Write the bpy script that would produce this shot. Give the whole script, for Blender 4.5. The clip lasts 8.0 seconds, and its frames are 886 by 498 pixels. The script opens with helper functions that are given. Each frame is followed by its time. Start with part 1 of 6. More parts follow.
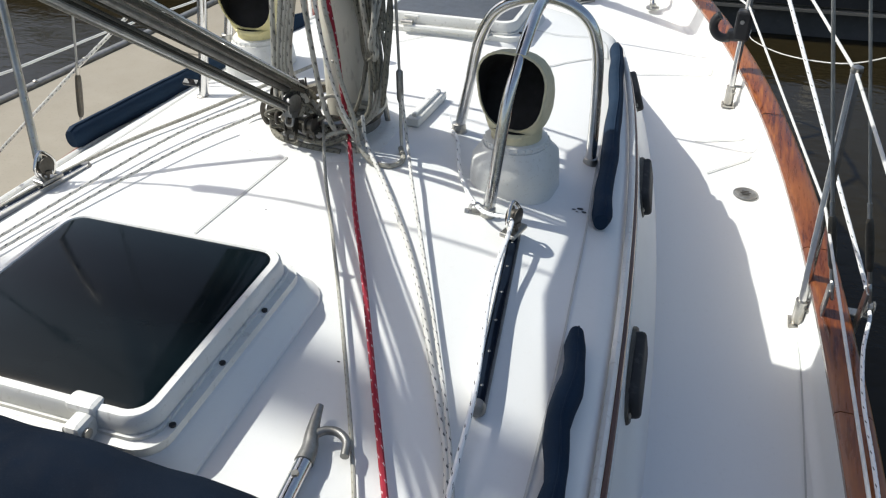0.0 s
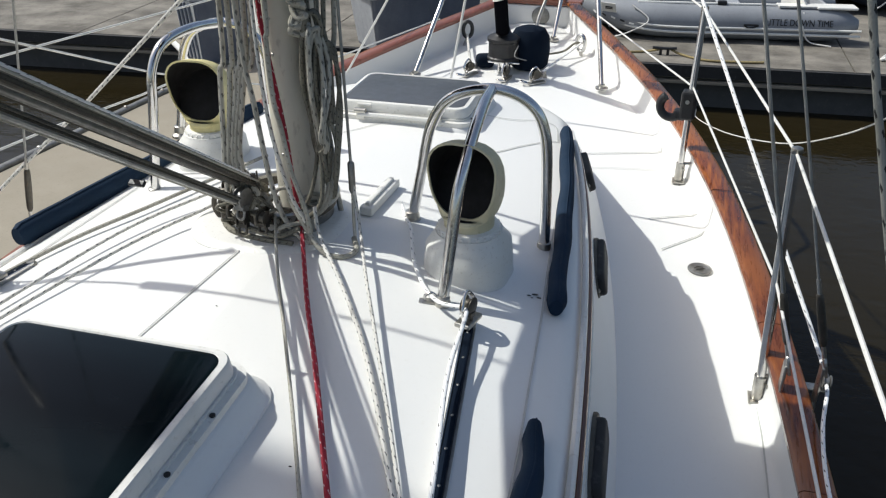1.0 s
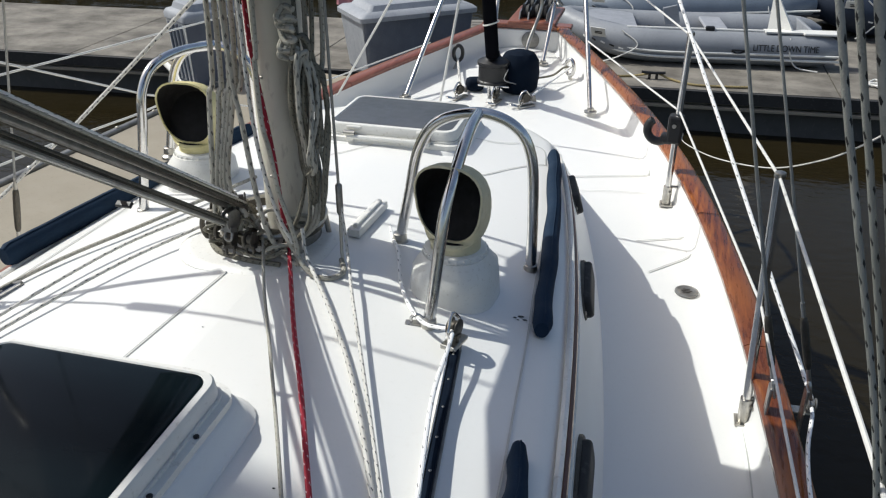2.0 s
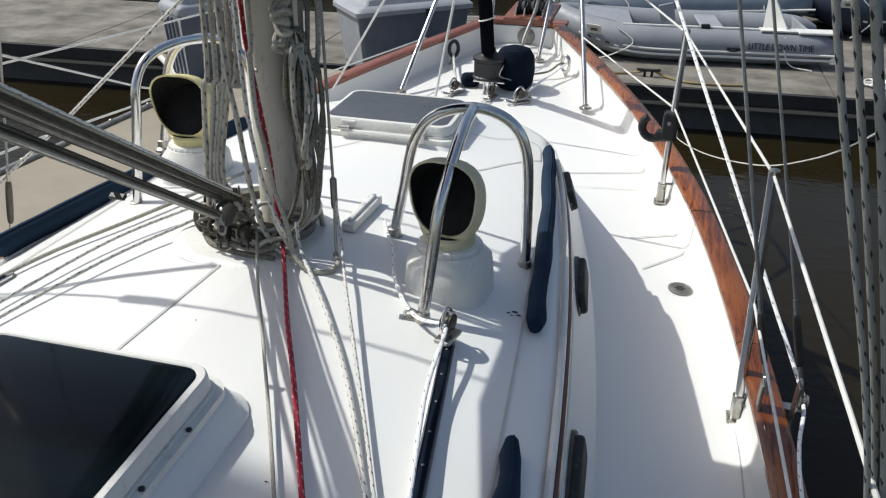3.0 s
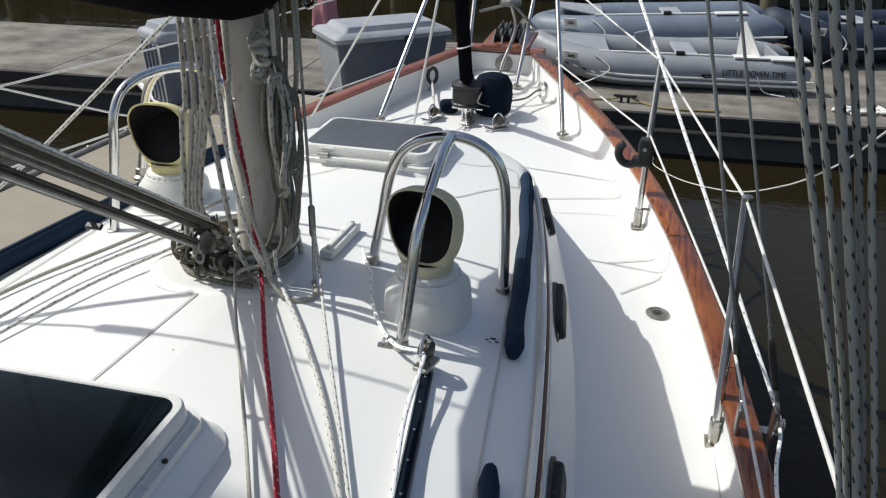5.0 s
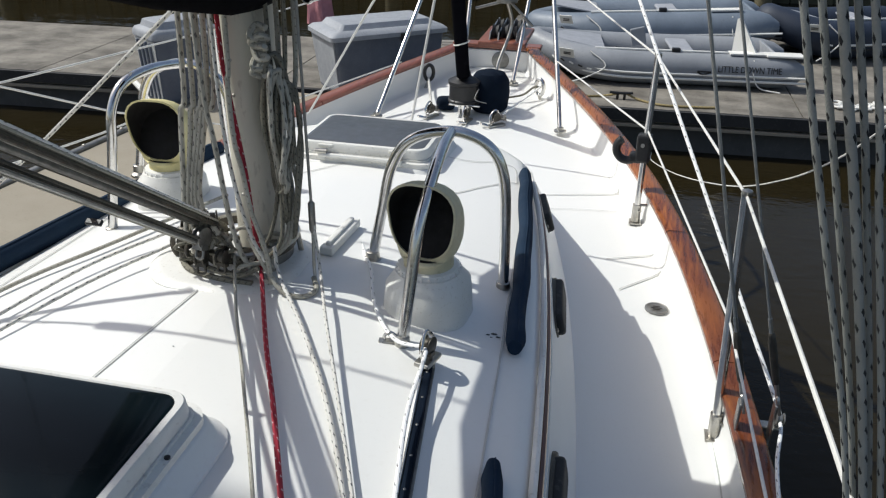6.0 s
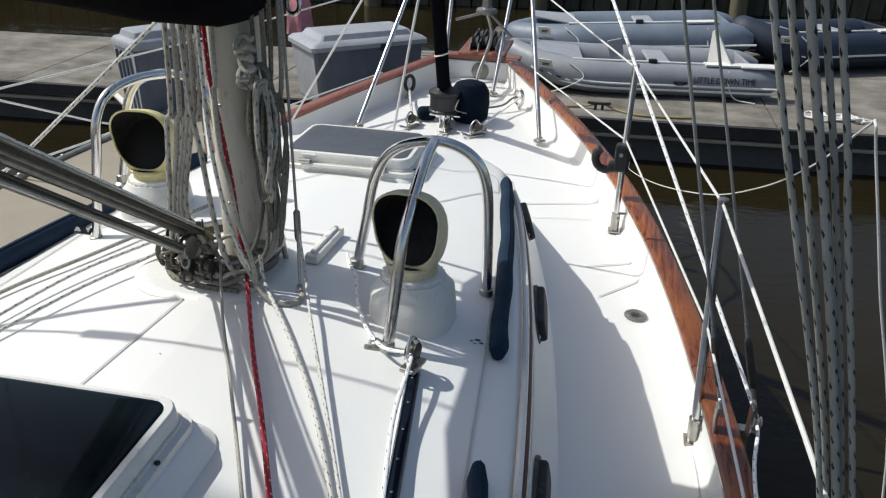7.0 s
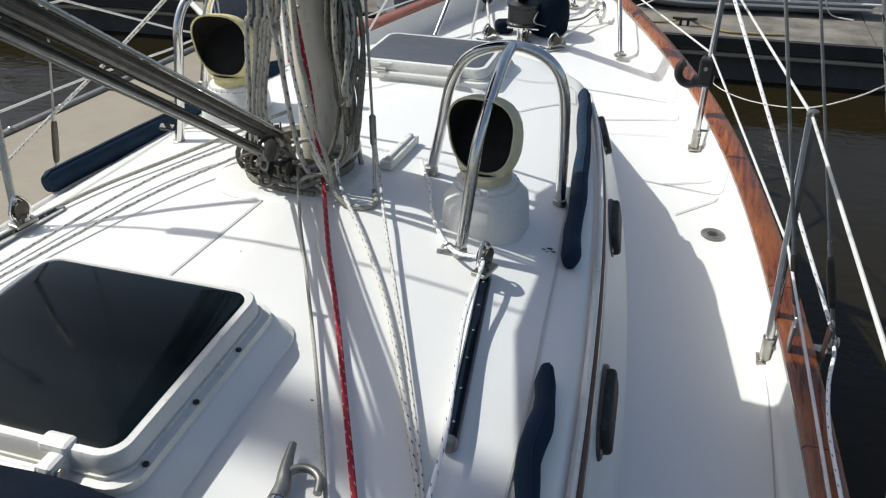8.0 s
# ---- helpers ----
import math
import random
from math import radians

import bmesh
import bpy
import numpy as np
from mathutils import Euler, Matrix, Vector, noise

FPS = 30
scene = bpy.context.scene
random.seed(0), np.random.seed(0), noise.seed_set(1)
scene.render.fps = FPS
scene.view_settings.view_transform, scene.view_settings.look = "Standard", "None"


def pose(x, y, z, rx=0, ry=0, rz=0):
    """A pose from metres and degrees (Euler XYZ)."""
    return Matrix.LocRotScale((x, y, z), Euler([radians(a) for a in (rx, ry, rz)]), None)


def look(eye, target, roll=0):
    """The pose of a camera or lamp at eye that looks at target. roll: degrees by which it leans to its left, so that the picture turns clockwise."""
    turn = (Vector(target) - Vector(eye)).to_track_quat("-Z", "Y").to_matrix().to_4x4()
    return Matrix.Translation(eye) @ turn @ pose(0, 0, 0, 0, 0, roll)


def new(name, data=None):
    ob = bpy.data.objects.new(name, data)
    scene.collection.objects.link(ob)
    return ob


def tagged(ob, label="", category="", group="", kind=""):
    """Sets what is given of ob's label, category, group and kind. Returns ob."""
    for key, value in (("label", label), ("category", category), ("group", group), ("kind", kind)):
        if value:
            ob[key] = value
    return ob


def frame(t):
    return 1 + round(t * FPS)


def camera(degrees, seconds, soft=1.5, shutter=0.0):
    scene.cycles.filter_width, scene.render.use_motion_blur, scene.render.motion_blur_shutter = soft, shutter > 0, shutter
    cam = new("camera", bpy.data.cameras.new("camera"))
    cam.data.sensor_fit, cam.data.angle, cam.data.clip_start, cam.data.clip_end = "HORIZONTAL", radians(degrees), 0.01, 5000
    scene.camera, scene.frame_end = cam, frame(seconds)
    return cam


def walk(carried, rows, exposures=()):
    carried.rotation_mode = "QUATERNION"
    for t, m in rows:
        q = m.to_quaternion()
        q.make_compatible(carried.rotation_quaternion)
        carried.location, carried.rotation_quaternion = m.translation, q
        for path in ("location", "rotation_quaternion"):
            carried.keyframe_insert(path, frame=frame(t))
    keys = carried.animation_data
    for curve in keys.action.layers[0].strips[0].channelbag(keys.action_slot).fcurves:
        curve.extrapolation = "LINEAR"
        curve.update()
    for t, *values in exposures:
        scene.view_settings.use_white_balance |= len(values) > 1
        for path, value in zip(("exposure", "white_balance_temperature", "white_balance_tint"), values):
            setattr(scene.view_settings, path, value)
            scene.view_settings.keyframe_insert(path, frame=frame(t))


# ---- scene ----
cam = camera(57.0, 8.0, soft=1.2)
PATH = [
    (0, (0.767, -0.044, 1.349), (0.252, 1.518, 0.212), -0.3),
    (0.5, (0.78, -0.027, 1.359), (0.316, 1.585, 0.269), -0.1),
    (1, (0.779, -0.01, 1.373), (0.321, 1.668, 0.386), -0.4),
    (1.5, (0.785, -0.016, 1.381), (0.329, 1.692, 0.445), -0.2),
    (2.8, (0.795, -0.014, 1.374), (0.368, 1.693, 0.424), 0.7),
    (3, (0.791, -0.016, 1.376), (0.362, 1.691, 0.427), 0.8),
    (3.5, (0.788, -0.015, 1.382), (0.375, 1.711, 0.46), 0.9),
    (4, (0.789, -0.011, 1.401), (0.389, 1.765, 0.573), 0.4),
    (4.5, (0.792, -0.021, 1.392), (0.408, 1.748, 0.541), 1.1),
    (5, (0.797, -0.019, 1.386), (0.407, 1.726, 0.49), 1.2),
    (6.3, (0.78, -0.023, 1.378), (0.414, 1.725, 0.479), 1.0),
    (6.5, (0.777, -0.028, 1.382), (0.433, 1.733, 0.497), 1.1),
    (7, (0.782, -0.051, 1.387), (0.45, 1.716, 0.51), 1.6),
    (7.5, (0.786, -0.07, 1.36), (0.377, 1.627, 0.385), 0.8),
    (8, (0.785, -0.071, 1.358), (0.306, 1.566, 0.312), 0.3),
]
EXPOSURE = [(0.0, 0.21), (0.7, 0.05), (1.5, -0.05), (3.0, -0.07), (4.0, -0.12), (5.2, -0.10), (7.0, -0.11), (8.0, -0.02)]
walk(cam, [(t, look(eye, target, roll)) for t, eye, target, roll in PATH], EXPOSURE)

# x: starboard, y: towards the bow, z: up; side deck at z = 0, water at z = -1

# ---- world, sun and exposure ----
SUN_DIR = Vector((-0.82, 0.08, 1.0)).normalized()
world = bpy.data.worlds.new("sky")
scene.world = world
world.use_nodes = True
wn = world.node_tree
wn.nodes.clear()
sky = wn.nodes.new("ShaderNodeTexSky")
sky.sky_type = "NISHITA"
sky.sun_disc = False
sky.sun_elevation = math.asin(SUN_DIR.z)
sky.sun_rotation = math.atan2(SUN_DIR.x, SUN_DIR.y)
sky.air_density, sky.dust_density, sky.ozone_density = 1.0, 2.6, 0.25
bgn = wn.nodes.new("ShaderNodeBackground")
bgn.inputs["Strength"].default_value = 0.121
wout = wn.nodes.new("ShaderNodeOutputWorld")
wn.links.new(sky.outputs[0], bgn.inputs[0])
wn.links.new(bgn.outputs[0], wout.inputs[0])
sun = new("sun", bpy.data.lights.new("sun", "SUN"))
sun.data.energy, sun.data.angle, sun.data.color = 4.0, radians(0.55), (0.968, 0.978, 0.935)
sun.matrix_world = look(SUN_DIR * 30, (0, 0, 0))


# ---- materials ----
class Mat:
    """A small builder for node materials."""

    def __init__(self, name):
        self.m = bpy.data.materials.new(name)
        self.m.use_nodes = True
        self.t = self.m.node_tree
        self.b = self.t.nodes["Principled BSDF"]

    def node(self, kind, **inputs):
        n = self.t.nodes.new(kind)
        for key, value in inputs.items():
            n.inputs[key.replace("_", " ")].default_value = value
        return n

    def link(self, a, b):
        self.t.links.new(a, b)

    def coords(self, which="Object", scale=(1, 1, 1)):
        c = self.node("ShaderNodeTexCoord")
        mp = self.node("ShaderNodeMapping")
        mp.inputs["Scale"].default_value = scale
        self.link(c.outputs[which], mp.inputs["Vector"])
        return mp.outputs["Vector"]

    def noise(self, scale, detail=4, rough=0.55, stretch=(1, 1, 1), which="Object"):
        n = self.node("ShaderNodeTexNoise", Scale=scale, Detail=detail, Roughness=rough)
        self.link(self.coords(which, stretch), n.inputs["Vector"])
        return n.outputs["Fac"]

    def ramp(self, fac, *stops):
        r = self.node("ShaderNodeValToRGB")
        e = r.color_ramp.elements
        while len(e) < len(stops):
            e.new(0.5)
        for el, (p, c) in zip(e, stops):
            el.position = p
            el.color = (*c, 1) if len(c) == 3 else c
        self.link(fac, r.inputs[0])
        return r.outputs["Color"]

    def mix(self, fac, a, b, blend="MIX"):
        n = self.t.nodes.new("ShaderNodeMix")
        n.data_type, n.blend_type = "RGBA", blend
        for sock, v in ((n.inputs[0], fac), (n.inputs[6], a), (n.inputs[7], b)):
            if isinstance(v, (int, float)):
                sock.default_value = v
            elif isinstance(v, tuple):
                sock.default_value = (*v, 1)
            else:
                self.link(v, sock)
        return n.outputs[2]

    def colour(self, c):
        if isinstance(c, tuple):
            self.b.inputs["Base Color"].default_value = (*c, 1)
        else:
            self.link(c, self.b.inputs["Base Color"])
        return self

    def rough(self, r):
        if isinstance(r, (int, float)):
            self.b.inputs["Roughness"].default_value = r
        else:
            self.link(r, self.b.inputs["Roughness"])
        return self

    def bump(self, h, strength=0.3, distance=0.002):
        n = self.node("ShaderNodeBump", Strength=strength, Distance=distance)
        self.link(h, n.inputs["Height"])
        self.link(n.outputs[0], self.b.inputs["Normal"])
        return self

    def metal(self, v=1.0):
        self.b.inputs["Metallic"].default_value = v
        return self


def two_scale(name, a, b, c, s1=3.0, s2=60.0, rough=0.5, bump=0.15, dist=0.001, stretch=(1, 1, 1), metal=0.0, lo=0.35, hi=0.7, spec=0.5, rv=1.0):
    """Base colour a drifting to b in broad patches, with fine specks of c."""
    k = Mat(name)
    broad = k.ramp(k.noise(s1, 5, 0.6, stretch), (lo, a), (hi, b))
    fine = k.noise(s2, 4, 0.6, stretch)
    spots = k.ramp(fine, (0.58, (0, 0, 0)), (0.72, (1, 1, 1)))
    k.colour(k.mix(k.mix(0.6, (0, 0, 0), spots), broad, c))
    r = k.ramp(k.noise(s1 * 4, 3), (0.3, (rough - 0.08 * rv,) * 3), (0.7, (rough + 0.1 * rv,) * 3))
    k.rough(r).bump(fine, bump, dist).metal(metal)
    k.b.inputs["Specular IOR Level"].default_value = spec
    return k.m


gelcoat = two_scale("gelcoat", (0.79, 0.785, 0.757), (0.765, 0.76, 0.73), (0.745, 0.735, 0.70), 1.3, 90, 0.34, 0.03, 0.0004, lo=0.2, hi=0.85, rv=0.35)
gelcoat_old = two_scale("gelcoat_old", (0.76, 0.75, 0.71), (0.69, 0.68, 0.63), (0.5, 0.47, 0.40), 5, 120, 0.42, 0.08, 0.0006)
white_trim = two_scale("white_plastic", (0.78, 0.77, 0.73), (0.70, 0.69, 0.64), (0.5, 0.48, 0.43), 9, 90, 0.38, 0.05)
cream = two_scale("cream_vinyl", (0.66, 0.61, 0.42), (0.58, 0.52, 0.33), (0.42, 0.36, 0.22), 14, 90, 0.45, 0.1)
cream_port = two_scale("faded_yellow_vinyl", (0.68, 0.62, 0.33), (0.60, 0.52, 0.24), (0.40, 0.33, 0.16), 14, 90, 0.5, 0.1)
mast_paint = two_scale("mast_paint", (0.62, 0.59, 0.50), (0.52, 0.49, 0.41), (0.30, 0.27, 0.22), 6, 70, 0.4, 0.1, stretch=(1, 1, 0.3))
# navy darkened so that the shade on the canvas roll is in its colour
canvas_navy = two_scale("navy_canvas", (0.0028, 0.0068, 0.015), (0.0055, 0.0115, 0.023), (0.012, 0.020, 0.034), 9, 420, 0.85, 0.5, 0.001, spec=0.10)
# brighter blue for the handrail sleeves, their sunlight put into the colour
canvas_blue = two_scale("sunlit_blue_canvas", (0.008, 0.020, 0.040), (0.015, 0.032, 0.060), (0.035, 0.055, 0.085), 9, 420, 0.8, 0.5, 0.001, spec=0.15)
canvas_black = two_scale("black_canvas", (0.0022, 0.0023, 0.0034), (0.0042, 0.0045, 0.0065), (0.008, 0.008, 0.010), 7, 300, 0.92, 0.4, 0.001, spec=0.03)
black_plastic = two_scale("black_plastic", (0.007, 0.007, 0.008), (0.016, 0.016, 0.017), (0.04, 0.04, 0.04), 20, 200, 0.45, 0.2)
steel = two_scale("stainless_steel", (0.72, 0.71, 0.69), (0.60, 0.59, 0.57), (0.42, 0.38, 0.33), 25, 260, 0.16, 0.03, 0.0004, metal=1.0)
steel_worn = two_scale("worn_steel", (0.50, 0.49, 0.46), (0.36, 0.34, 0.30), (0.22, 0.16, 0.10), 22, 180, 0.34, 0.12, 0.0006, metal=1.0)
alloy = two_scale("grey_alloy", (0.30, 0.295, 0.28), (0.20, 0.195, 0.18), (0.16, 0.15, 0.14), 30, 160, 0.42, 0.15, metal=0.8)
dark_steel = two_scale("dark_steel", (0.10, 0.09, 0.075), (0.06, 0.055, 0.045), (0.14, 0.09, 0.05), 22, 120, 0.5, 0.2, metal=0.6)
# near-black that stands in for the shade inside the cowls
throat_shade = two_scale("painted_throat_shade", (0.006, 0.005, 0.005), (0.012, 0.010, 0.008), (0.02, 0.016, 0.012), 9, 60, 0.8, 0.1)
wire_mat = two_scale("rigging_wire", (0.36, 0.36, 0.34), (0.26, 0.26, 0.25), (0.14, 0.13, 0.12), 30, 500, 0.4, 0.3, metal=0.6)
white_line = two_scale("white_coated_wire", (0.72, 0.71, 0.67), (0.62, 0.61, 0.57), (0.40, 0.38, 0.34), 15, 200, 0.45, 0.2)
pink_cloth = two_scale("pink_fabric", (0.62, 0.27, 0.29), (0.50, 0.20, 0.22), (0.72, 0.45, 0.45), 12, 120, 0.85, 0.4)
dock_grey = two_scale("dock_box_grey", (0.115, 0.13, 0.165), (0.085, 0.098, 0.13), (0.18, 0.19, 0.21), 4, 80, 0.6, 0.15)
dock_pale = two_scale("dock_box_pale", (0.33, 0.345, 0.37), (0.26, 0.275, 0.30), (0.13, 0.13, 0.13), 5, 70, 0.55, 0.15)
black_rubber = two_scale("black_rubber", (0.016, 0.016, 0.017), (0.035, 0.034, 0.033), (0.09, 0.085, 0.08), 3, 40, 0.7, 0.4, 0.004)
tube_grey = two_scale("inflatable_grey", (0.275, 0.288, 0.308), (0.225, 0.237, 0.255), (0.10, 0.105, 0.12), 4, 90, 0.5, 0.12)
tube_slate = two_scale("inflatable_slate", (0.17, 0.205, 0.25), (0.13, 0.16, 0.20), (0.08, 0.085, 0.10), 4, 90, 0.5, 0.12)
tube_light = two_scale("inflatable_pale", (0.34, 0.35, 0.38), (0.27, 0.285, 0.31), (0.18, 0.18, 0.19), 4, 90, 0.5, 0.12)
tube_blue = two_scale("inflatable_blue", (0.010, 0.018, 0.036), (0.018, 0.028, 0.05), (0.04, 0.05, 0.07), 4, 90, 0.6, 0.12)
concrete = two_scale("dock_concrete", (0.24, 0.22, 0.186), (0.10, 0.09, 0.075), (0.05, 0.045, 0.038), 2.4, 34, 0.85, 0.7, 0.006, stretch=(1.0, 1.25, 1.0), lo=0.36, hi=0.64)
finger_mat = two_scale("pale_concrete", (0.30, 0.265, 0.205), (0.25, 0.22, 0.17), (0.20, 0.175, 0.135), 1.1, 60, 0.85, 0.3, 0.002)
float_mat = two_scale("wet_float", (0.085, 0.084, 0.080), (0.060, 0.059, 0.056), (0.12, 0.115, 0.10), 2, 30, 0.75, 0.3, 0.004)
hull_paint = two_scale("hull_paint", (0.70, 0.70, 0.67), (0.62, 0.62, 0.59), (0.45, 0.42, 0.36), 1.2, 50, 0.25, 0.05)
grass_mat = two_scale("bank_grass", (0.06, 0.11, 0.025), (0.035, 0.07, 0.018), (0.11, 0.14, 0.05), 2, 30, 0.9, 0.8, 0.02)


def make_teak(name, dark, mid, light, gloss):
    k = Mat(name)
    grain = k.noise(26, 6, 0.65, (3.2, 0.22, 3.2))
    patch = k.noise(2.2, 3, 0.5)
    base = k.ramp(grain, (0.30, dark), (0.52, mid), (0.74, light))
    worn = k.mix(k.ramp(patch, (0.44, (0, 0, 0)), (0.68, (0.75, 0.75, 0.75))), base, light)
    info = k.node("ShaderNodeObjectInfo")
    k.colour(k.mix(k.ramp(info.outputs["Random"], (0, (0, 0, 0)), (1, (0.35, 0.35, 0.35))), worn, dark))
    k.b.inputs["Coat Weight"].default_value = 0.5
    k.b.inputs["Coat Roughness"].default_value = 0.12
    k.rough(k.ramp(grain, (0.3, (gloss,) * 3), (0.7, (gloss + 0.22,) * 3))).bump(grain, 0.25, 0.0012)
    return k.m


teak = make_teak("varnished_teak", (0.050, 0.011, 0.003), (0.19, 0.046, 0.007), (0.41, 0.135, 0.022), 0.20)
teak_thin = make_teak("teak_strip", (0.07, 0.02, 0.01), (0.14, 0.045, 0.02), (0.22, 0.09, 0.04), 0.4)
teak_red = make_teak("red_teak", (0.12, 0.032, 0.018), (0.21, 0.062, 0.036), (0.30, 0.105, 0.062), 0.4)
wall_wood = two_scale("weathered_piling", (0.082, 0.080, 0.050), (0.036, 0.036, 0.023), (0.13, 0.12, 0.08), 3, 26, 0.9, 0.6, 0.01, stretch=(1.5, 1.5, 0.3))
# lighter copy of the bulkhead wood, with the sun on the pilings coloured in
piling_wood = two_scale("sunlit_piling", (0.17, 0.145, 0.085), (0.095, 0.085, 0.052), (0.22, 0.20, 0.14), 3, 26, 0.9, 0.6, 0.01, stretch=(1.5, 1.5, 0.3))
plank_mat = two_scale("grey_plank", (0.23, 0.215, 0.19), (0.15, 0.14, 0.125), (0.08, 0.075, 0.065), 3, 34, 0.85, 0.5, 0.003, stretch=(0.3, 2, 2))


def make_acrylic():
    k = Mat("smoked_acrylic")
    smear = k.noise(5, 5, 0.6, (1, 3, 1))
    k.colour(k.ramp(smear, (0.35, (0.0022, 0.0055, 0.0075)), (0.75, (0.0045, 0.009, 0.0115))))
    k.rough(k.ramp(k.noise(40, 4), (0.3, (0.05,) * 3), (0.75, (0.16,) * 3)))
    k.b.inputs["Specular IOR Level"].default_value = 0.12
    return k.m


acrylic = make_acrylic()
acrylic_matt = two_scale("dusty_acrylic", (0.060, 0.066, 0.076), (0.085, 0.092, 0.103), (0.14, 0.14, 0.14), 6, 120, 0.42, 0.05)


def make_water():
    k = Mat("muddy_water")
    k.colour(k.ramp(k.noise(0.35, 4), (0.35, (0.019, 0.0145, 0.0062)), (0.7, (0.012, 0.0095, 0.0042))))
    k.rough(0.06)
    k.b.inputs["IOR"].default_value = 1.33
    k.b.inputs["Specular IOR Level"].default_value = 0.30
    a = k.noise(2.2, 3, 0.5, (1, 1.6, 1))
    b = k.noise(11, 3, 0.5, (1, 1.4, 1))
    k.bump(k.mix(0.3, a, b), 0.18, 0.06)
    return k.m


water_mat = make_water()


def make_rope(name, base, second, fleck, pitch=14.0, amount=0.62):
    """Braided rope: flecks of a second yarn that wind round it, with dirt."""
    k = Mat(name)
    uv = k.node("ShaderNodeUVMap")
    sep = k.node("ShaderNodeSeparateXYZ")
    k.link(uv.outputs[0], sep.inputs[0])

    def math2(op, a, b):
        n = k.node("ShaderNodeMath")
        n.operation = op
        for s, v in zip(n.inputs, (a, b)):
            if isinstance(v, (int, float)):
                s.default_value = v
            else:
                k.link(v, s)
        return n.outputs[0]

    u, v = sep.outputs[0], sep.outputs[1]
    jitter = k.noise(9.0, 2, 0.5, (1, 1, 1), "UV")
    vj = math2("ADD", v, math2("MULTIPLY", jitter, 0.012))
    one = math2("LESS_THAN", math2("FRACT", math2("ADD", math2("MULTIPLY", u, 2.0), math2("MULTIPLY", vj, pitch)), 0), amount)
    two = math2("LESS_THAN", math2("FRACT", math2("SUBTRACT", math2("MULTIPLY", vj, pitch), math2("MULTIPLY", u, 2.0)), 0), 0.38)
    fl = math2("MULTIPLY", one, two)
    weave = math2("MULTIPLY", math2("SINE", math2("MULTIPLY", sep.outputs[1], 1400.0), 0), math2("SINE", math2("MULTIPLY", sep.outputs[0], 38.0), 0))
    dirty = k.ramp(k.noise(16, 4), (0.35, base), (0.72, second))
    k.colour(k.mix(fl, dirty, fleck))
    k.rough(0.85).bump(weave, 0.25, 0.0006)
    return k.m


rope_white = make_rope("white_black_rope", (0.66, 0.645, 0.60), (0.54, 0.52, 0.47), (0.07, 0.07, 0.075), 36, 0.24)
rope_grey = make_rope("grey_rope", (0.44, 0.42, 0.36), (0.30, 0.285, 0.235), (0.24, 0.225, 0.18), 60, 0.25)
rope_old = make_rope("old_rope", (0.22, 0.205, 0.16), (0.12, 0.112, 0.085), (0.06, 0.056, 0.042), 60, 0.25)
rope_red = make_rope("red_rope", (0.34, 0.016, 0.034), (0.24, 0.012, 0.024), (0.62, 0.46, 0.46), 34, 0.16)
rope_bright = make_rope("bright_white_rope", (0.90, 0.895, 0.875), (0.86, 0.855, 0.83), (0.12, 0.12, 0.12), 24, 0.16)
rope_soot = make_rope("sooty_rope", (0.085, 0.08, 0.062), (0.045, 0.042, 0.033), (0.02, 0.019, 0.015), 60, 0.25)
rope_dirty = make_rope("dirty_rope", (0.46, 0.44, 0.38), (0.30, 0.285, 0.235), (0.13, 0.125, 0.11), 28, 0.34)
rope_green = make_rope("grey_green_rope", (0.32, 0.325, 0.295), (0.24, 0.245, 0.22), (0.015, 0.016, 0.016), 26, 0.26)
rope_yellow = make_rope("yellow_rope", (0.34, 0.265, 0.12), (0.24, 0.19, 0.09), (0.14, 0.11, 0.06), 30, 0.3)


# ---- mesh helpers ----
def part(name, bm, material, parent=None, label="", smooth=False):
    """Link a bmesh or (verts, faces[, uvs]) as one mesh object, under a thing or a part."""
    me = bpy.data.meshes.new(name)
    if isinstance(bm, tuple):
        me.from_pydata(bm[0], [], bm[1])
        if len(bm) > 2:
            layer = me.uv_layers.new(name="UVMap")
            layer.data.foreach_set("uv", [c for uv in bm[2] for c in uv])
    else:
        bm.to_mesh(me)
        bm.free()
    me.materials.append(material)
    if smooth:
        me.polygons.foreach_set("use_smooth", [True] * len(me.polygons))
        me.set_sharp_from_angle(angle=radians(42))
    me.update()
    ob = new(name, me)
    if parent is not None:
        ob.parent = parent
    if label:
        ob["label"] = label
    return ob


def thing(name, at, label, category, group="", kind="", rz=0.0):
    ob = new(name)
    ob.empty_display_size = 0.05
    ob.matrix_basis = pose(*at, 0, 0, rz)
    return tagged(ob, label, category, group, kind)


def box(size, at=(0, 0, 0), bevel=0.004, rot=None, segs=2):
    bm = bmesh.new()
    bmesh.ops.create_cube(bm, size=1)
    bmesh.ops.scale(bm, vec=size, verts=bm.verts)
    if bevel > 0:
        bmesh.ops.bevel(bm, geom=bm.edges[:], offset=min(bevel, min(size) * 0.45), segments=segs, affect="EDGES", profile=0.5)
    m = Matrix.Translation(at)
    if rot is not None:
        m = m @ Euler([radians(a) for a in rot]).to_matrix().to_4x4()
    bmesh.ops.transform(bm, matrix=m, verts=bm.verts)
    return bm


def join(*bms):
    out = bmesh.new()
    for b in bms:
        me = bpy.data.meshes.new("tmp")
        b.to_mesh(me)
        b.free()
        out.from_mesh(me)
        bpy.data.meshes.remove(me)
    return out


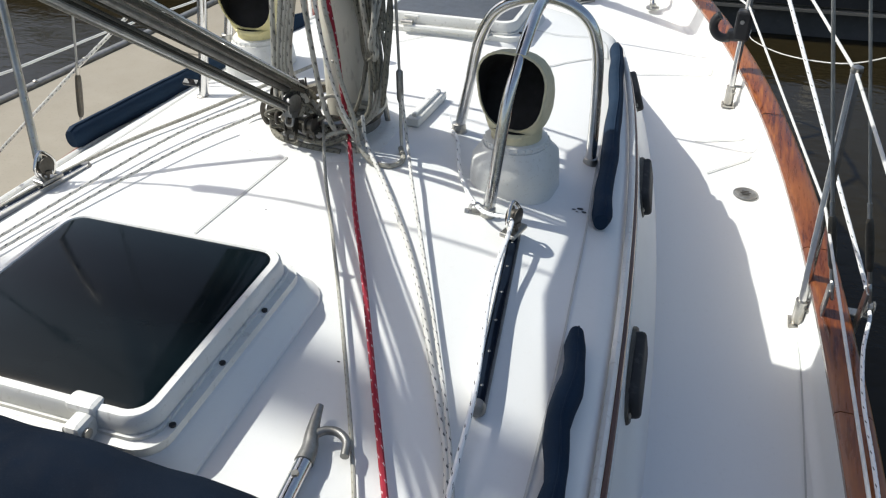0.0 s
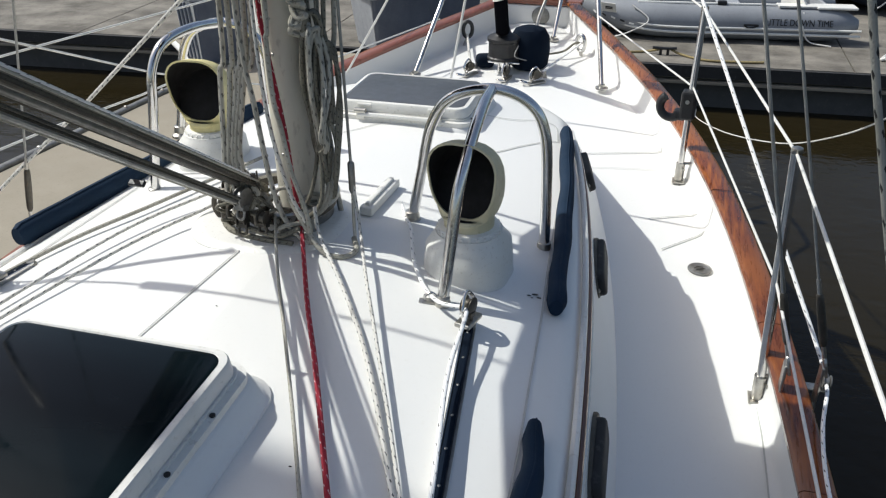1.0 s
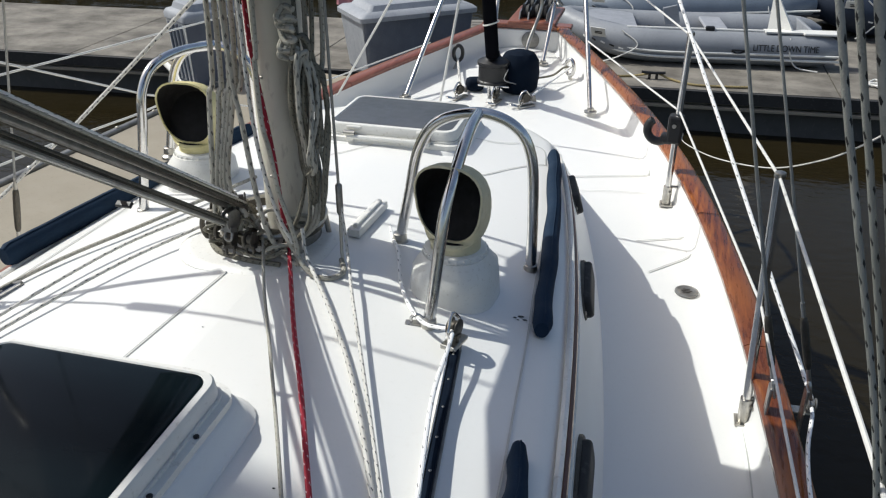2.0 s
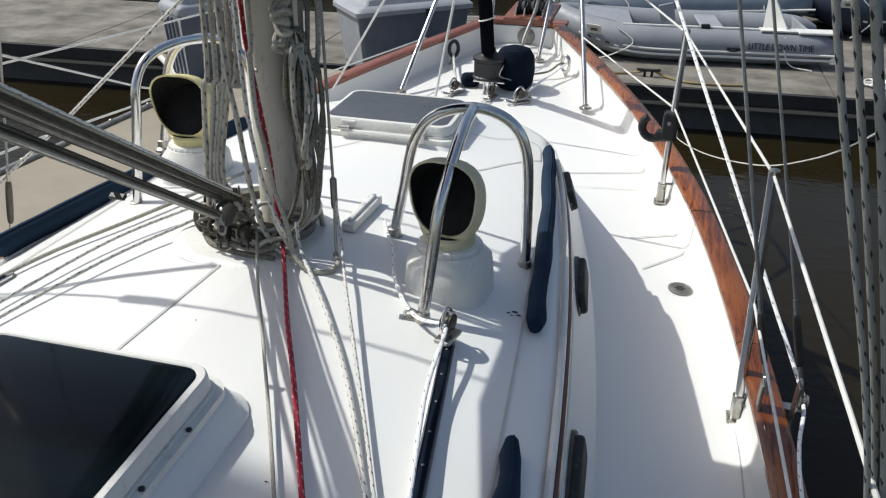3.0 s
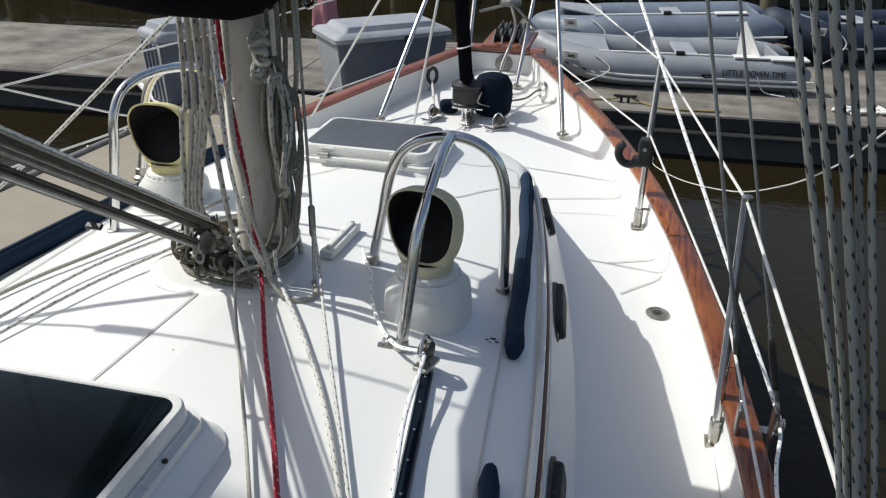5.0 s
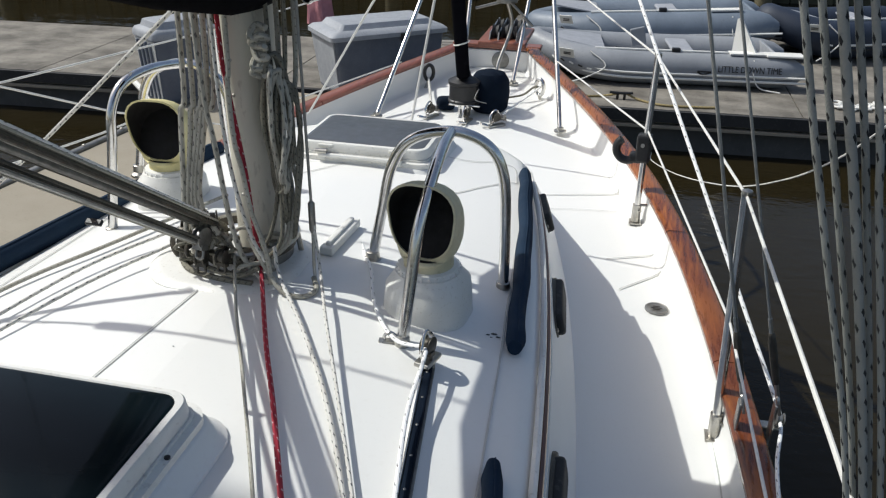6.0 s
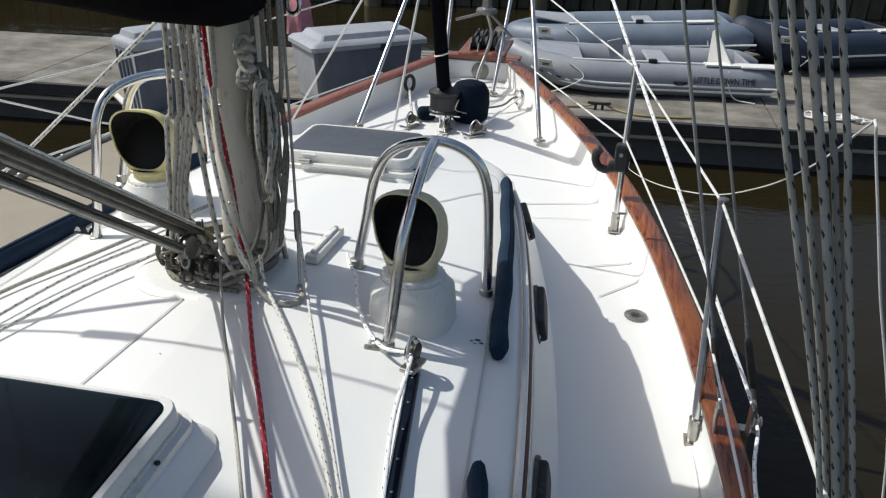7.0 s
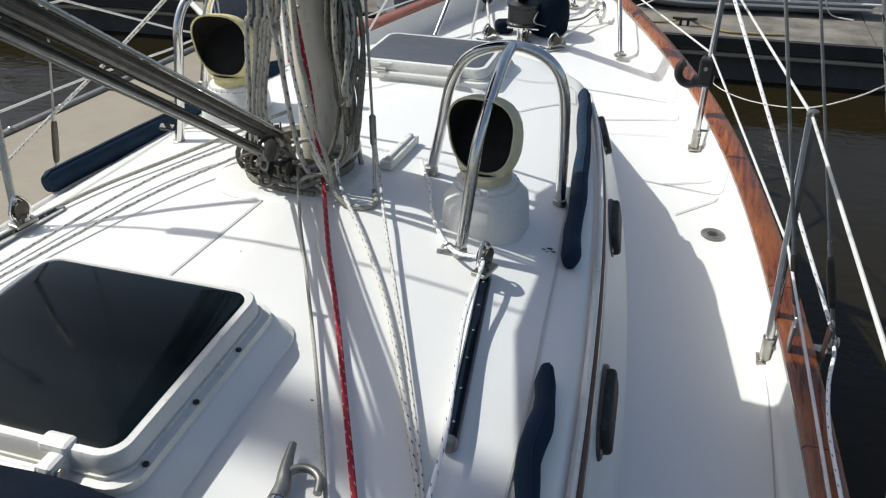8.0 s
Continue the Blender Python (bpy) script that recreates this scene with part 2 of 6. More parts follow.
def smooth_path(points, n=8):
    """Catmull-Rom through the points."""
    p = [Vector(q) for q in points]
    if len(p) < 3:
        return p
    p = [2 * p[0] - p[1]] + p + [2 * p[-1] - p[-2]]
    out = []
    for i in range(1, len(p) - 2):
        a, b, c, d = p[i - 1:i + 3]
        for j in range(n):
            t = j / n
            out.append(0.5 * ((2 * b) + (c - a) * t + (2 * a - 5 * b + 4 * c - d) * t * t + (3 * b - a - 3 * c + d) * t ** 3))
    out.append(p[-2])
    return out


def tube(points, r, n=8, smooth=8, caps=True, taper=None):
    """A round tube along a path: (verts, faces, uvs); u round it, v in metres along it."""
    p = smooth_path(points, smooth) if smooth else [Vector(q) for q in points]
    verts, faces, uvs = [], [], []
    up = None
    dist = [0.0]
    for i in range(1, len(p)):
        dist.append(dist[-1] + (p[i] - p[i - 1]).length)
    for i, q in enumerate(p):
        d = (p[min(i + 1, len(p) - 1)] - p[max(i - 1, 0)]).normalized()
        if up is None:
            up = d.orthogonal().normalized()
        up = (up - d * up.dot(d))
        up = up.normalized() if up.length > 1e-6 else d.orthogonal().normalized()
        side = d.cross(up)
        rr = r if taper is None else r * taper(dist[i] / max(dist[-1], 1e-6))
        for k in range(n):
            a = 2 * math.pi * k / n
            verts.append(q + (up * math.cos(a) + side * math.sin(a)) * rr)
    for i in range(len(p) - 1):
        for k in range(n):
            k2 = (k + 1) % n
            faces.append((i * n + k, i * n + k2, (i + 1) * n + k2, (i + 1) * n + k))
            uvs += [(k / n, dist[i]), ((k + 1) / n, dist[i]), ((k + 1) / n, dist[i + 1]), (k / n, dist[i + 1])]
    if caps:
        faces.append(tuple(range(n - 1, -1, -1)))
        uvs += [(0, 0)] * n
        faces.append(tuple((len(p) - 1) * n + k for k in range(n)))
        uvs += [(0, 0)] * n
    return ([tuple(v) for v in verts], faces, uvs)


def merge(*meshes):
    v, f, u = [], [], []
    for m in meshes:
        o = len(v)
        v += m[0]
        f += [tuple(i + o for i in face) for face in m[1]]
        u += m[2] if len(m) > 2 else [(0, 0)] * sum(len(face) for face in m[1])
    return (v, f, u)


def lathe(profile, n=32, at=(0, 0, 0), squash=(1, 1), caps=True):
    """Turn (radius, height) pairs round z."""
    verts, faces = [], []
    for r, z in profile:
        for k in range(n):
            a = 2 * math.pi * k / n
            verts.append((at[0] + r * math.cos(a) * squash[0], at[1] + r * math.sin(a) * squash[1], at[2] + z))
    for i in range(len(profile) - 1):
        for k in range(n):
            k2 = (k + 1) % n
            faces.append((i * n + k, i * n + k2, (i + 1) * n + k2, (i + 1) * n + k))
    if caps:
        faces.append(tuple(range(n - 1, -1, -1)))
        faces.append(tuple((len(profile) - 1) * n + k for k in range(n)))
    return (verts, faces)


def rings(loops, caps=(True, True)):
    """Skin a list of equal closed loops."""
    n = len(loops[0])
    verts = [tuple(v) for l in loops for v in l]
    faces = []
    for i in range(len(loops) - 1):
        for k in range(n):
            k2 = (k + 1) % n
            faces.append((i * n + k, i * n + k2, (i + 1) * n + k2, (i + 1) * n + k))
    if caps[0]:
        faces.append(tuple(range(n - 1, -1, -1)))
    if caps[1]:
        faces.append(tuple((len(loops) - 1) * n + k for k in range(n)))
    return (verts, faces)


def sheet(rows):
    """A grid surface from rows of points."""
    n = len(rows[0])
    verts = [tuple(v) for r in rows for v in r]
    faces = [(i * n + k, i * n + k + 1, (i + 1) * n + k + 1, (i + 1) * n + k) for i in range(len(rows) - 1) for k in range(n - 1)]
    return (verts, faces)


def moved(mesh, m):
    return ([tuple(m @ Vector(v)) for v in mesh[0]],) + tuple(mesh[1:])


def rounded_rect(w, d, r, n=6):
    pts = []
    for cx, cy, a0 in ((w / 2 - r, d / 2 - r, 0), (-w / 2 + r, d / 2 - r, 90), (-w / 2 + r, -d / 2 + r, 180), (w / 2 - r, -d / 2 + r, 270)):
        for k in range(n + 1):
            a = radians(a0 + 90 * k / n)
            pts.append((cx + r * math.cos(a), cy + r * math.sin(a)))
    return pts


def rope(name, points, r, material, label, group="", smooth=8, n=8, category="rope"):
    o = part(name, tube(points, r, n, smooth), material, smooth=True)
    return tagged(o, label, category, group)


def dip(y):
    """How far amidships a station lies, 0 to 1."""
    t = min(1.0, max(0.0, (2.6 - y) / 1.4))
    return t * t * (3 - 2 * t)


def sheer(y):
    y = max(y, -0.5)
    return -0.16 + 0.022 * y + 0.0045 * y * y - 0.05 * dip(y)


# ---- the boat: deck, bulwark, rail, hull, cabin ----
HALF = [(-1.8, 1.09), (-0.5, 1.19), (0.6, 1.222), (1.28, 1.203), (1.65, 1.180), (1.88, 1.160), (2.19, 1.124), (2.59, 1.066), (3.01, 0.982), (3.6, 0.810), (4.0, 0.665), (4.37, 0.508), (4.7, 0.362), (5.06, 0.195)]
_ys = np.array([a for a, _ in HALF])
_xs = np.array([b for _, b in HALF])
_fit = np.polyfit(_ys, _xs, 6)


def half(y):
    """Half breadth at the inside of the bulwark."""
    return float(np.polyval(_fit, min(max(y, -1.8), 5.06))) + 0.016 * dip(y)


BOW = 5.06
STATIONS = [-1.8 + i * (BOW + 1.8) / 90 for i in range(91)]
RAIL_Z = 0.135

rows = []
for y in STATIONS:
    h = half(y)
    rows.append([(h * u, y, sheer(y) + 0.022 * (1 - u * u)) for u in [-1 + 2 * k / 16 for k in range(17)]])
deck = tagged(part("deck", sheet(rows), gelcoat, smooth=True), "white glossy fibreglass side deck and foredeck", "deck", kind="structure")


def bulwark(side):
    prof = []
    for y in STATIONS:
        h, s = half(y), sheer(y)
        prof.append([(side * (h - 0.028), y, s + 0.002), (side * (h - 0.010), y, s + 0.006), (side * (h + 0.002), y, s + 0.022),
                     (side * (h + 0.010), y, s + RAIL_Z - 0.002), (side * (h + 0.064), y, s + RAIL_Z - 0.002),
                     (side * (h + 0.066), y, s + 0.02), (side * (h + 0.060), y, s - 0.30), (side * (h + 0.01), y, s - 0.75), (side * max(h - 0.14, 0.02), y, -1.25)])
    return sheet(prof if side > 0 else [r[::-1] for r in prof])


for side, nm in ((1, "bulwark_starboard"), (-1, "bulwark_port")):
    tagged(part(nm, bulwark(side), gelcoat, smooth=True), "white fibreglass bulwark and topside of the hull", "hull", kind="structure")
bow_plate = join(box((0.44, 0.05, RAIL_Z - 0.004), (0, BOW + 0.028, sheer(BOW) + RAIL_Z / 2 - 0.003), 0.008))
tagged(part("stem_plate", bow_plate, gelcoat), "white bulwark closing the bow", "hull", kind="structure")
stem = rings([[(-0.27, BOW + 0.04, sheer(BOW)), (0.27, BOW + 0.04, sheer(BOW)), (0, BOW + 0.30, sheer(BOW) - 0.02)], [(-0.10, BOW - 0.2, -1.2), (0.10, BOW - 0.2, -1.2), (0, BOW - 0.1, -1.2)]])
tagged(part("stem", stem, hull_paint), "white painted stem below the bow", "hull", kind="structure")
stern = box((2.2, 0.05, 1.3), (0, -1.82, -0.55), 0.01)
tagged(part("transom", stern, hull_paint), "white painted transom", "hull", kind="structure")

# teak cap rail, in planks with scarf joints
WOOD_CUTS = [-1.8, -0.25, 1.47, 2.06, 2.82, 3.86, 5.05]
for side in (1, -1):
    rail = thing("cap_rail", (side * 1.2, 1.5, RAIL_Z), "varnished teak cap rail along the bulwark" if side > 0 else "reddish varnished teak cap rail along the port bulwark", "rail", kind="structure")
    for a, b in zip(WOOD_CUTS[:-1], WOOD_CUTS[1:]):
        n = max(4, int((b - a) / 0.08))
        loops = []
        for i in range(n + 1):
            y = a + 0.0015 + (b - a - 0.003) * i / n
            h, s = half(y), sheer(y) + RAIL_Z
            inn, out = h - 0.010, h + 0.072
            prof = [(inn + 0.006, s), (out - 0.006, s), (out, s + 0.008), (out, s + 0.020), (out - 0.010, s + 0.028), (inn + 0.010, s + 0.028), (inn, s + 0.020), (inn, s + 0.008)]
            loops.append([(side * x - side * 1.2, y - 1.5, z - RAIL_Z) for x, z in (prof if side > 0 else prof[::-1])])
        part("plank", rings(loops), teak if side > 0 else teak_red, rail, smooth=True)
cap = box((0.56, 0.10, 0.028), (0, BOW + 0.045, sheer(BOW) + RAIL_Z + 0.016), 0.008)
tagged(part("bow_cap", cap, teak_red), "varnished teak cap across the bow", "rail", kind="structure")

# cabin trunk
EDGE = [(-1.8, 0.73), (0.0, 0.745), (0.76, 0.732), (0.965, 0.718), (1.32, 0.692), (1.6, 0.666), (1.94, 0.632), (2.3, 0.568), (2.5, 0.520)]
FOOT = [(-1.8, 0.81), (0.0, 0.826), (1.215, 0.808), (1.515, 0.797), (2.026, 0.754), (2.607, 0.667), (2.75, 0.640), (3.0, 0.585), (3.2, 0.535)]
_ef = np.polyfit(*zip(*EDGE), 4)
_ff = np.polyfit(*zip(*FOOT), 4)
ROOF_FRONT, FOOT_FRONT = 2.72, 3.28


def edge_x(y):
    return float(np.polyval(_ef, y))


def foot_x(y):
    return float(np.polyval(_ff, y))


def roof(x, y):
    return 0.468 - 0.085 * (x / 0.69) ** 2 - 0.11 * max(0.0, y - 2.1) ** 2 * (0.3 + 0.7 * min(1.0, (x / 0.45) ** 2))


def outline(fx, y_end, corner):
    """Plan line from the aft starboard end round the front to the aft port end."""
    pts = [(fx(y), y) for y in np.linspace(-1.8, y_end - corner, 44)]
    x0 = fx(y_end - corner)
    for i in range(1, 11):
        a = radians(90 * i / 10)
        pts.append((x0 - corner * (1 - math.cos(a)), y_end - corner + corner * math.sin(a)))
    xf = pts[-1][0]
    right = pts + [(xf * (1 - i / 8), y_end + 0.02 * (1 - (1 - i / 8) ** 2)) for i in range(1, 9)]
    return right + [(-x, y) for x, y in right[-2::-1]]


top = outline(edge_x, ROOF_FRONT, 0.16)
foot = outline(foot_x, FOOT_FRONT, 0.20)
levels = []
levels.append([(x * 1.035, y + (0.03 if y > 2.5 else 0), sheer(y) + 0.004) for x, y in foot])
levels.append([(x * 1.008, y + (0.006 if y > 2.5 else 0), sheer(y) + 0.012) for x, y in foot])
levels.append([(x, y, sheer(y) + 0.035) for x, y in foot])
for t in (0.3, 0.6, 0.88):
    levels.append([(a[0] * (1 - t) + b[0] * t, a[1] * (1 - t) + b[1] * t, (sheer(a[1]) + 0.035) * (1 - t) + t * (roof(*b) - 0.004)) for a, b in zip(foot, top)])
for t, dz in ((0.0, -0.022), (0.012, -0.010), (0.03, -0.003), (0.06, 0.0), (0.2, 0), (0.4, 0), (0.6, 0), (0.8, 0), (1.0, 0)):
    row = []
    for x, y in top:
        yc = min(y, 2.1)
        xx, yy = x * (1 - t), y + (yc - y) * t
        row.append((xx, yy, roof(xx, yy) + dz))
    levels.append(row)
cabin = tagged(part("cabin_trunk", sheet(levels), gelcoat, smooth=True), "white fibreglass cabin trunk with cambered coachroof", "cabin", kind="structure")


def on_side(y, t, side=1):
    """A point on the cabin side, t from foot to roof edge, and its outward normal."""
    a, b = foot_x(y), edge_x(y)
    p = Vector((side * (a + (b - a) * t), y, (sheer(y) + 0.035) * (1 - t) + t * (roof(b, y) - 0.004)))
    return p


# ---- surroundings: water, dock, finger pier, bulkhead ----
tagged(part("water", sheet([[(x, y, -1.0) for x in np.linspace(-400, 400, 5)] for y in np.linspace(-400, 400, 5)]), water_mat), "calm muddy brown harbour water", "water", kind="structure")

DOCK_Z = -0.63


def dock_y(x):
    return 6.80 + 0.062 * x


def dock_slab(x0, x1, y_off0, y_off1, z0, z1):
    loops = []
    for x in (x0, x1):
        loops.append([(x, dock_y(x) + y_off0, z0), (x, dock_y(x) + y_off0, z1), (x, dock_y(x) + y_off1, z1), (x, dock_y(x) + y_off1, z0)])
    return rings(loops)


dock = thing("dock", (0, 6.8, DOCK_Z), "weathered grey-brown floating dock with black rubber fender strip", "dock", kind="structure")
inv = Matrix.Translation((0, -6.8, -DOCK_Z))
xs = np.linspace(-16, 16, 15)
for i in range(14):
    part("slab", moved(dock_slab(xs[i] + 0.006, xs[i + 1] - 0.006, 0.02, 2.0, DOCK_Z - 0.12, DOCK_Z), inv), concrete, dock)
part("fender_strip", moved(dock_slab(-16, 16, -0.02, 0.03, DOCK_Z - 0.10, DOCK_Z - 0.004), inv), black_rubber, dock, "black rubber fender strip")
part("waler", moved(dock_slab(-16, 16, -0.035, 0.03, DOCK_Z - 0.150, DOCK_Z - 0.128), inv), finger_mat, dock, "pale timber waler")
part("float", moved(dock_slab(-16, 16, 0.06, 1.9, -1.2, DOCK_Z - 0.12), inv), float_mat, dock, "dark grey float under the dock")

finger = thing("finger_pier", (-2.42, 2.5, DOCK_Z), "pale beige concrete finger pier beside the boat", "dock", kind="structure", rz=-6.9)
for i in range(4):
    a = -2.5 + i * 2.27
    part("slab", box((1.48, 2.255, 0.12), (0.05, a + 1.13 - 2.5, -0.06), 0.012), finger_mat, finger)
part("edge_rail", box((0.05, 9.1, 0.09), (-0.715, -0.43, -0.02), 0.012), alloy, finger, "grey rubbing rail with bolts")
for i in range(22):
    part("bolt", lathe([(0.014, 0), (0.014, 0.008), (0.006, 0.012)], 8, (-0.712, -4.6 + i * 0.40, 0.025)), steel_worn, finger)
part("float", box((1.2, 9.0, 0.5), (0.05, -0.43, -0.36), 0.03), black_rubber, finger, "dark float under the pier")

# corner gusset where the pier meets the dock
gusset = thing("pier_gusset", (-3.0, 6.3, DOCK_Z), "pale triangular gusset where pier and dock meet", "dock", kind="structure")
corner = [(-0.58, 0.285), (0.30, -0.62), (0.40, 0.30)]
part("slab", rings([[(x, y, -0.11) for x, y in corner], [(x, y, -0.004) for x, y in corner]]), finger_mat, gusset)
part("edge_strip", tube([(-0.60, 0.285, -0.03), (0.30, -0.645, -0.03)], 0.028, 8, 0), white_trim, gusset, "white rubbing strip")

# timber bulkhead and bank across the basin
bulk = thing("bulkhead", (0, 14.5, -1.0), "dark weathered timber bulkhead with pilings across the basin", "wall", kind="structure")


def wall_y(x):
    return 14.5 + 0.16 * x


random.seed(4)
x = -26.0
while x < 26:
    w = random.uniform(0.20, 0.30)
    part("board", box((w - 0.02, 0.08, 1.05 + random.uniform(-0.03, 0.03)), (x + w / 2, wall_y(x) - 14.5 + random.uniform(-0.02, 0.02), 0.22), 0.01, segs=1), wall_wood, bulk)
    x += w
part("backing", rings([[(a, wall_y(a) - 14.44, -0.4), (a, wall_y(a) - 14.44, 0.70), (a, wall_y(a) - 14.40, 0.70), (a, wall_y(a) - 14.40, -0.4)] for a in (-26, 26)]), wall_wood, bulk, "dark planks behind the boards")
part("wale", rings([[(a, wall_y(a) - 14.62, 0.58), (a, wall_y(a) - 14.62, 0.76), (a, wall_y(a) - 14.46, 0.76), (a, wall_y(a) - 14.46, 0.58)] for a in (-26, 26)]), wall_wood, bulk, "long timber wale")
for i in range(17):
    x = -25 + i * 3.1 + random.uniform(-0.4, 0.4)
    part("piling", lathe([(0.15, -0.6), (0.14, 0.9), (0.13, 1.15 + random.uniform(0, 0.5)), (0.08, 1.2 + random.uniform(0.5, 0.55))], 12, (x, wall_y(x) - 14.75, 0)), piling_wood, bulk, "timber piling, sunlight painted in as paler wood", smooth=True)
rows = []
for j in range(14):
    yy = j * 1.2
    rows.append([(x, wall_y(x) + 0.05 + yy, -0.26 + 0.22 * yy + 0.25 * noise.noise(Vector((x * 0.4, yy * 0.4, 1)))) for x in np.linspace(-40, 40, 70)])
tagged(part("bank", sheet(rows), grass_mat, smooth=True), "dark green grassy bank above the bulkhead", "ground", kind="structure")
vv, ff = [], []
random.seed(12)
for i in range(14000):
    x, q = random.uniform(-26, 26), random.random() ** 1.4
    c = Vector((x, wall_y(x) + 1.2 + 2.2 * q + random.uniform(-0.5, 0.5), -0.1 + 5.0 * random.random() * (0.7 + 0.5 * noise.noise(Vector((x * 0.5, 0, 0))))))
    a = Vector((random.uniform(-1, 1), random.uniform(-1, 1), random.uniform(-1, 1))).normalized() * 0.13
    b = a.orthogonal().normalized() * 0.07
    o = len(vv)
    vv += [tuple(c - a), tuple(c + b), tuple(c + a), tuple(c - b)]
    ff.append((o, o + 1, o + 2, o + 3))
tagged(part("shrubs", (vv, ff), grass_mat), "dark green shrubs along the bank", "shrub", kind="stuff")


# ---- sailing boat in the next berth: its mast throws a soft shadow band over the coachroof ----
neighbour = thing("sailing_boat", (-6.0, -1.0, -1.0), "white sailing boat with a bare mast moored in the next berth", "boat")
sections = []
for t in np.linspace(0, 1, 15):
    y, w = -5.0 + 9.0 * t, 1.25 * max(0.03, 1 - (2 * abs(t - 0.42)) ** 2.6 * (0.35 if t < 0.42 else 0.62))
    sections.append([(-w, y, 0.95 + 0.15 * t), (-w * 0.95, y, 0.3), (-w * 0.55, y, -0.2), (w * 0.55, y, -0.2), (w * 0.95, y, 0.3), (w, y, 0.95 + 0.15 * t)])
part("hull", rings(sections), hull_paint, neighbour, smooth=True)
roof_loops = [[(x, y - 0.3, z) for x, y in rounded_rect(1.5 * k, 4.2 * k, 0.35)] for k, z in ((1.04, 0.95), (1.0, 1.35), (0.94, 1.42))]
part("cabin", rings(roof_loops), gelcoat_old, neighbour, smooth=True)
part("mast", lathe([(0.088, 1.38), (0.085, 6.0), (0.078, 13.0), (0.04, 13.1)], 20, (0.0, 2.385, 0.0)), mast_paint, neighbour, "cream painted mast", smooth=True)
part("spreader", tube([(-0.75, 2.385, 11.2), (0.0, 2.40, 11.3), (0.75, 2.385, 11.2)], 0.02, 8, 0), alloy, neighbour, smooth=True)


# ---- on the dock ----
def dock_box(at, rz, w, d, h, ribs, label, panel_mat=None):
    o = thing("dock_box", at, label, "box", "dock boxes", rz=rz)
    lo = rounded_rect(w * 0.90, d * 0.90, 0.03)
    hi = rounded_rect(w, d, 0.04)
    part("body", rings([[(x, y, 0.0) for x, y in lo], [(x, y, h * 0.80) for x, y in hi]]), dock_grey, o, smooth=True)
    part("end_panel", rings([[(-w * 0.455, -d * 0.40, 0.02), (-w * 0.455, d * 0.40, 0.02), (-w * 0.445, d * 0.40, 0.02), (-w * 0.445, -d * 0.40, 0.02)],
                             [(-w * 0.505, -d * 0.46, h * 0.78), (-w * 0.505, d * 0.46, h * 0.78), (-w * 0.49, d * 0.46, h * 0.78), (-w * 0.49, -d * 0.46, h * 0.78)]]), panel_mat or dock_pale, o, "pale end panel")
    for i in range(ribs):
        y = -d * 0.3 + i * d * 0.6 / max(ribs - 1, 1)
        part("rib", box((0.02, 0.025, h * 0.72), (-w * 0.487, y, h * 0.40), 0.004, (0, -4.0, 0)), dock_grey, o, "dark vertical rib")
    lid = part("lid", rings([[(x * 1.06, y * 1.08, h * 0.80) for x, y in hi], [(x * 1.06, y * 1.08, h * 0.86) for x, y in hi], [(x * 1.0, y * 1.0, h * 0.90) for x, y in hi],
                             [(x * 0.86, y * 0.80, h * 0.92) for x, y in hi], [(x * 0.80, y * 0.70, h * 0.99) for x, y in hi], [(x * 0.74, y * 0.60, h) for x, y in hi]]), dock_pale, o, "pale grey moulded lid", smooth=True)
    part("latch", box((0.05, 0.02, 0.06), (w * 0.1, -d * 0.54, h * 0.80), 0.004), black_plastic, o, "black latch")
    return o


dock_box((-1.36, 6.98, DOCK_Z), 41, 1.04, 0.56, 0.60, 0, "dark slate-grey dock box with a pale lid, standing on the dock")
dock_box((-2.86, 6.17, DOCK_Z), 55, 0.55, 0.38, 0.66, 4, "slate-grey dock box with a ribbed white end, standing on the pier", hull_paint)


def box_mesh(size):
    x, y, z = (s / 2 for s in size)
    v = [(-x, -y, -z), (x, -y, -z), (x, y, -z), (-x, y, -z), (-x, -y, z), (x, -y, z), (x, y, z), (-x, y, z)]
    return (v, [(3, 2, 1, 0), (4, 5, 6, 7), (0, 1, 5, 4), (1, 2, 6, 5), (2, 3, 7, 6), (3, 0, 4, 7)])


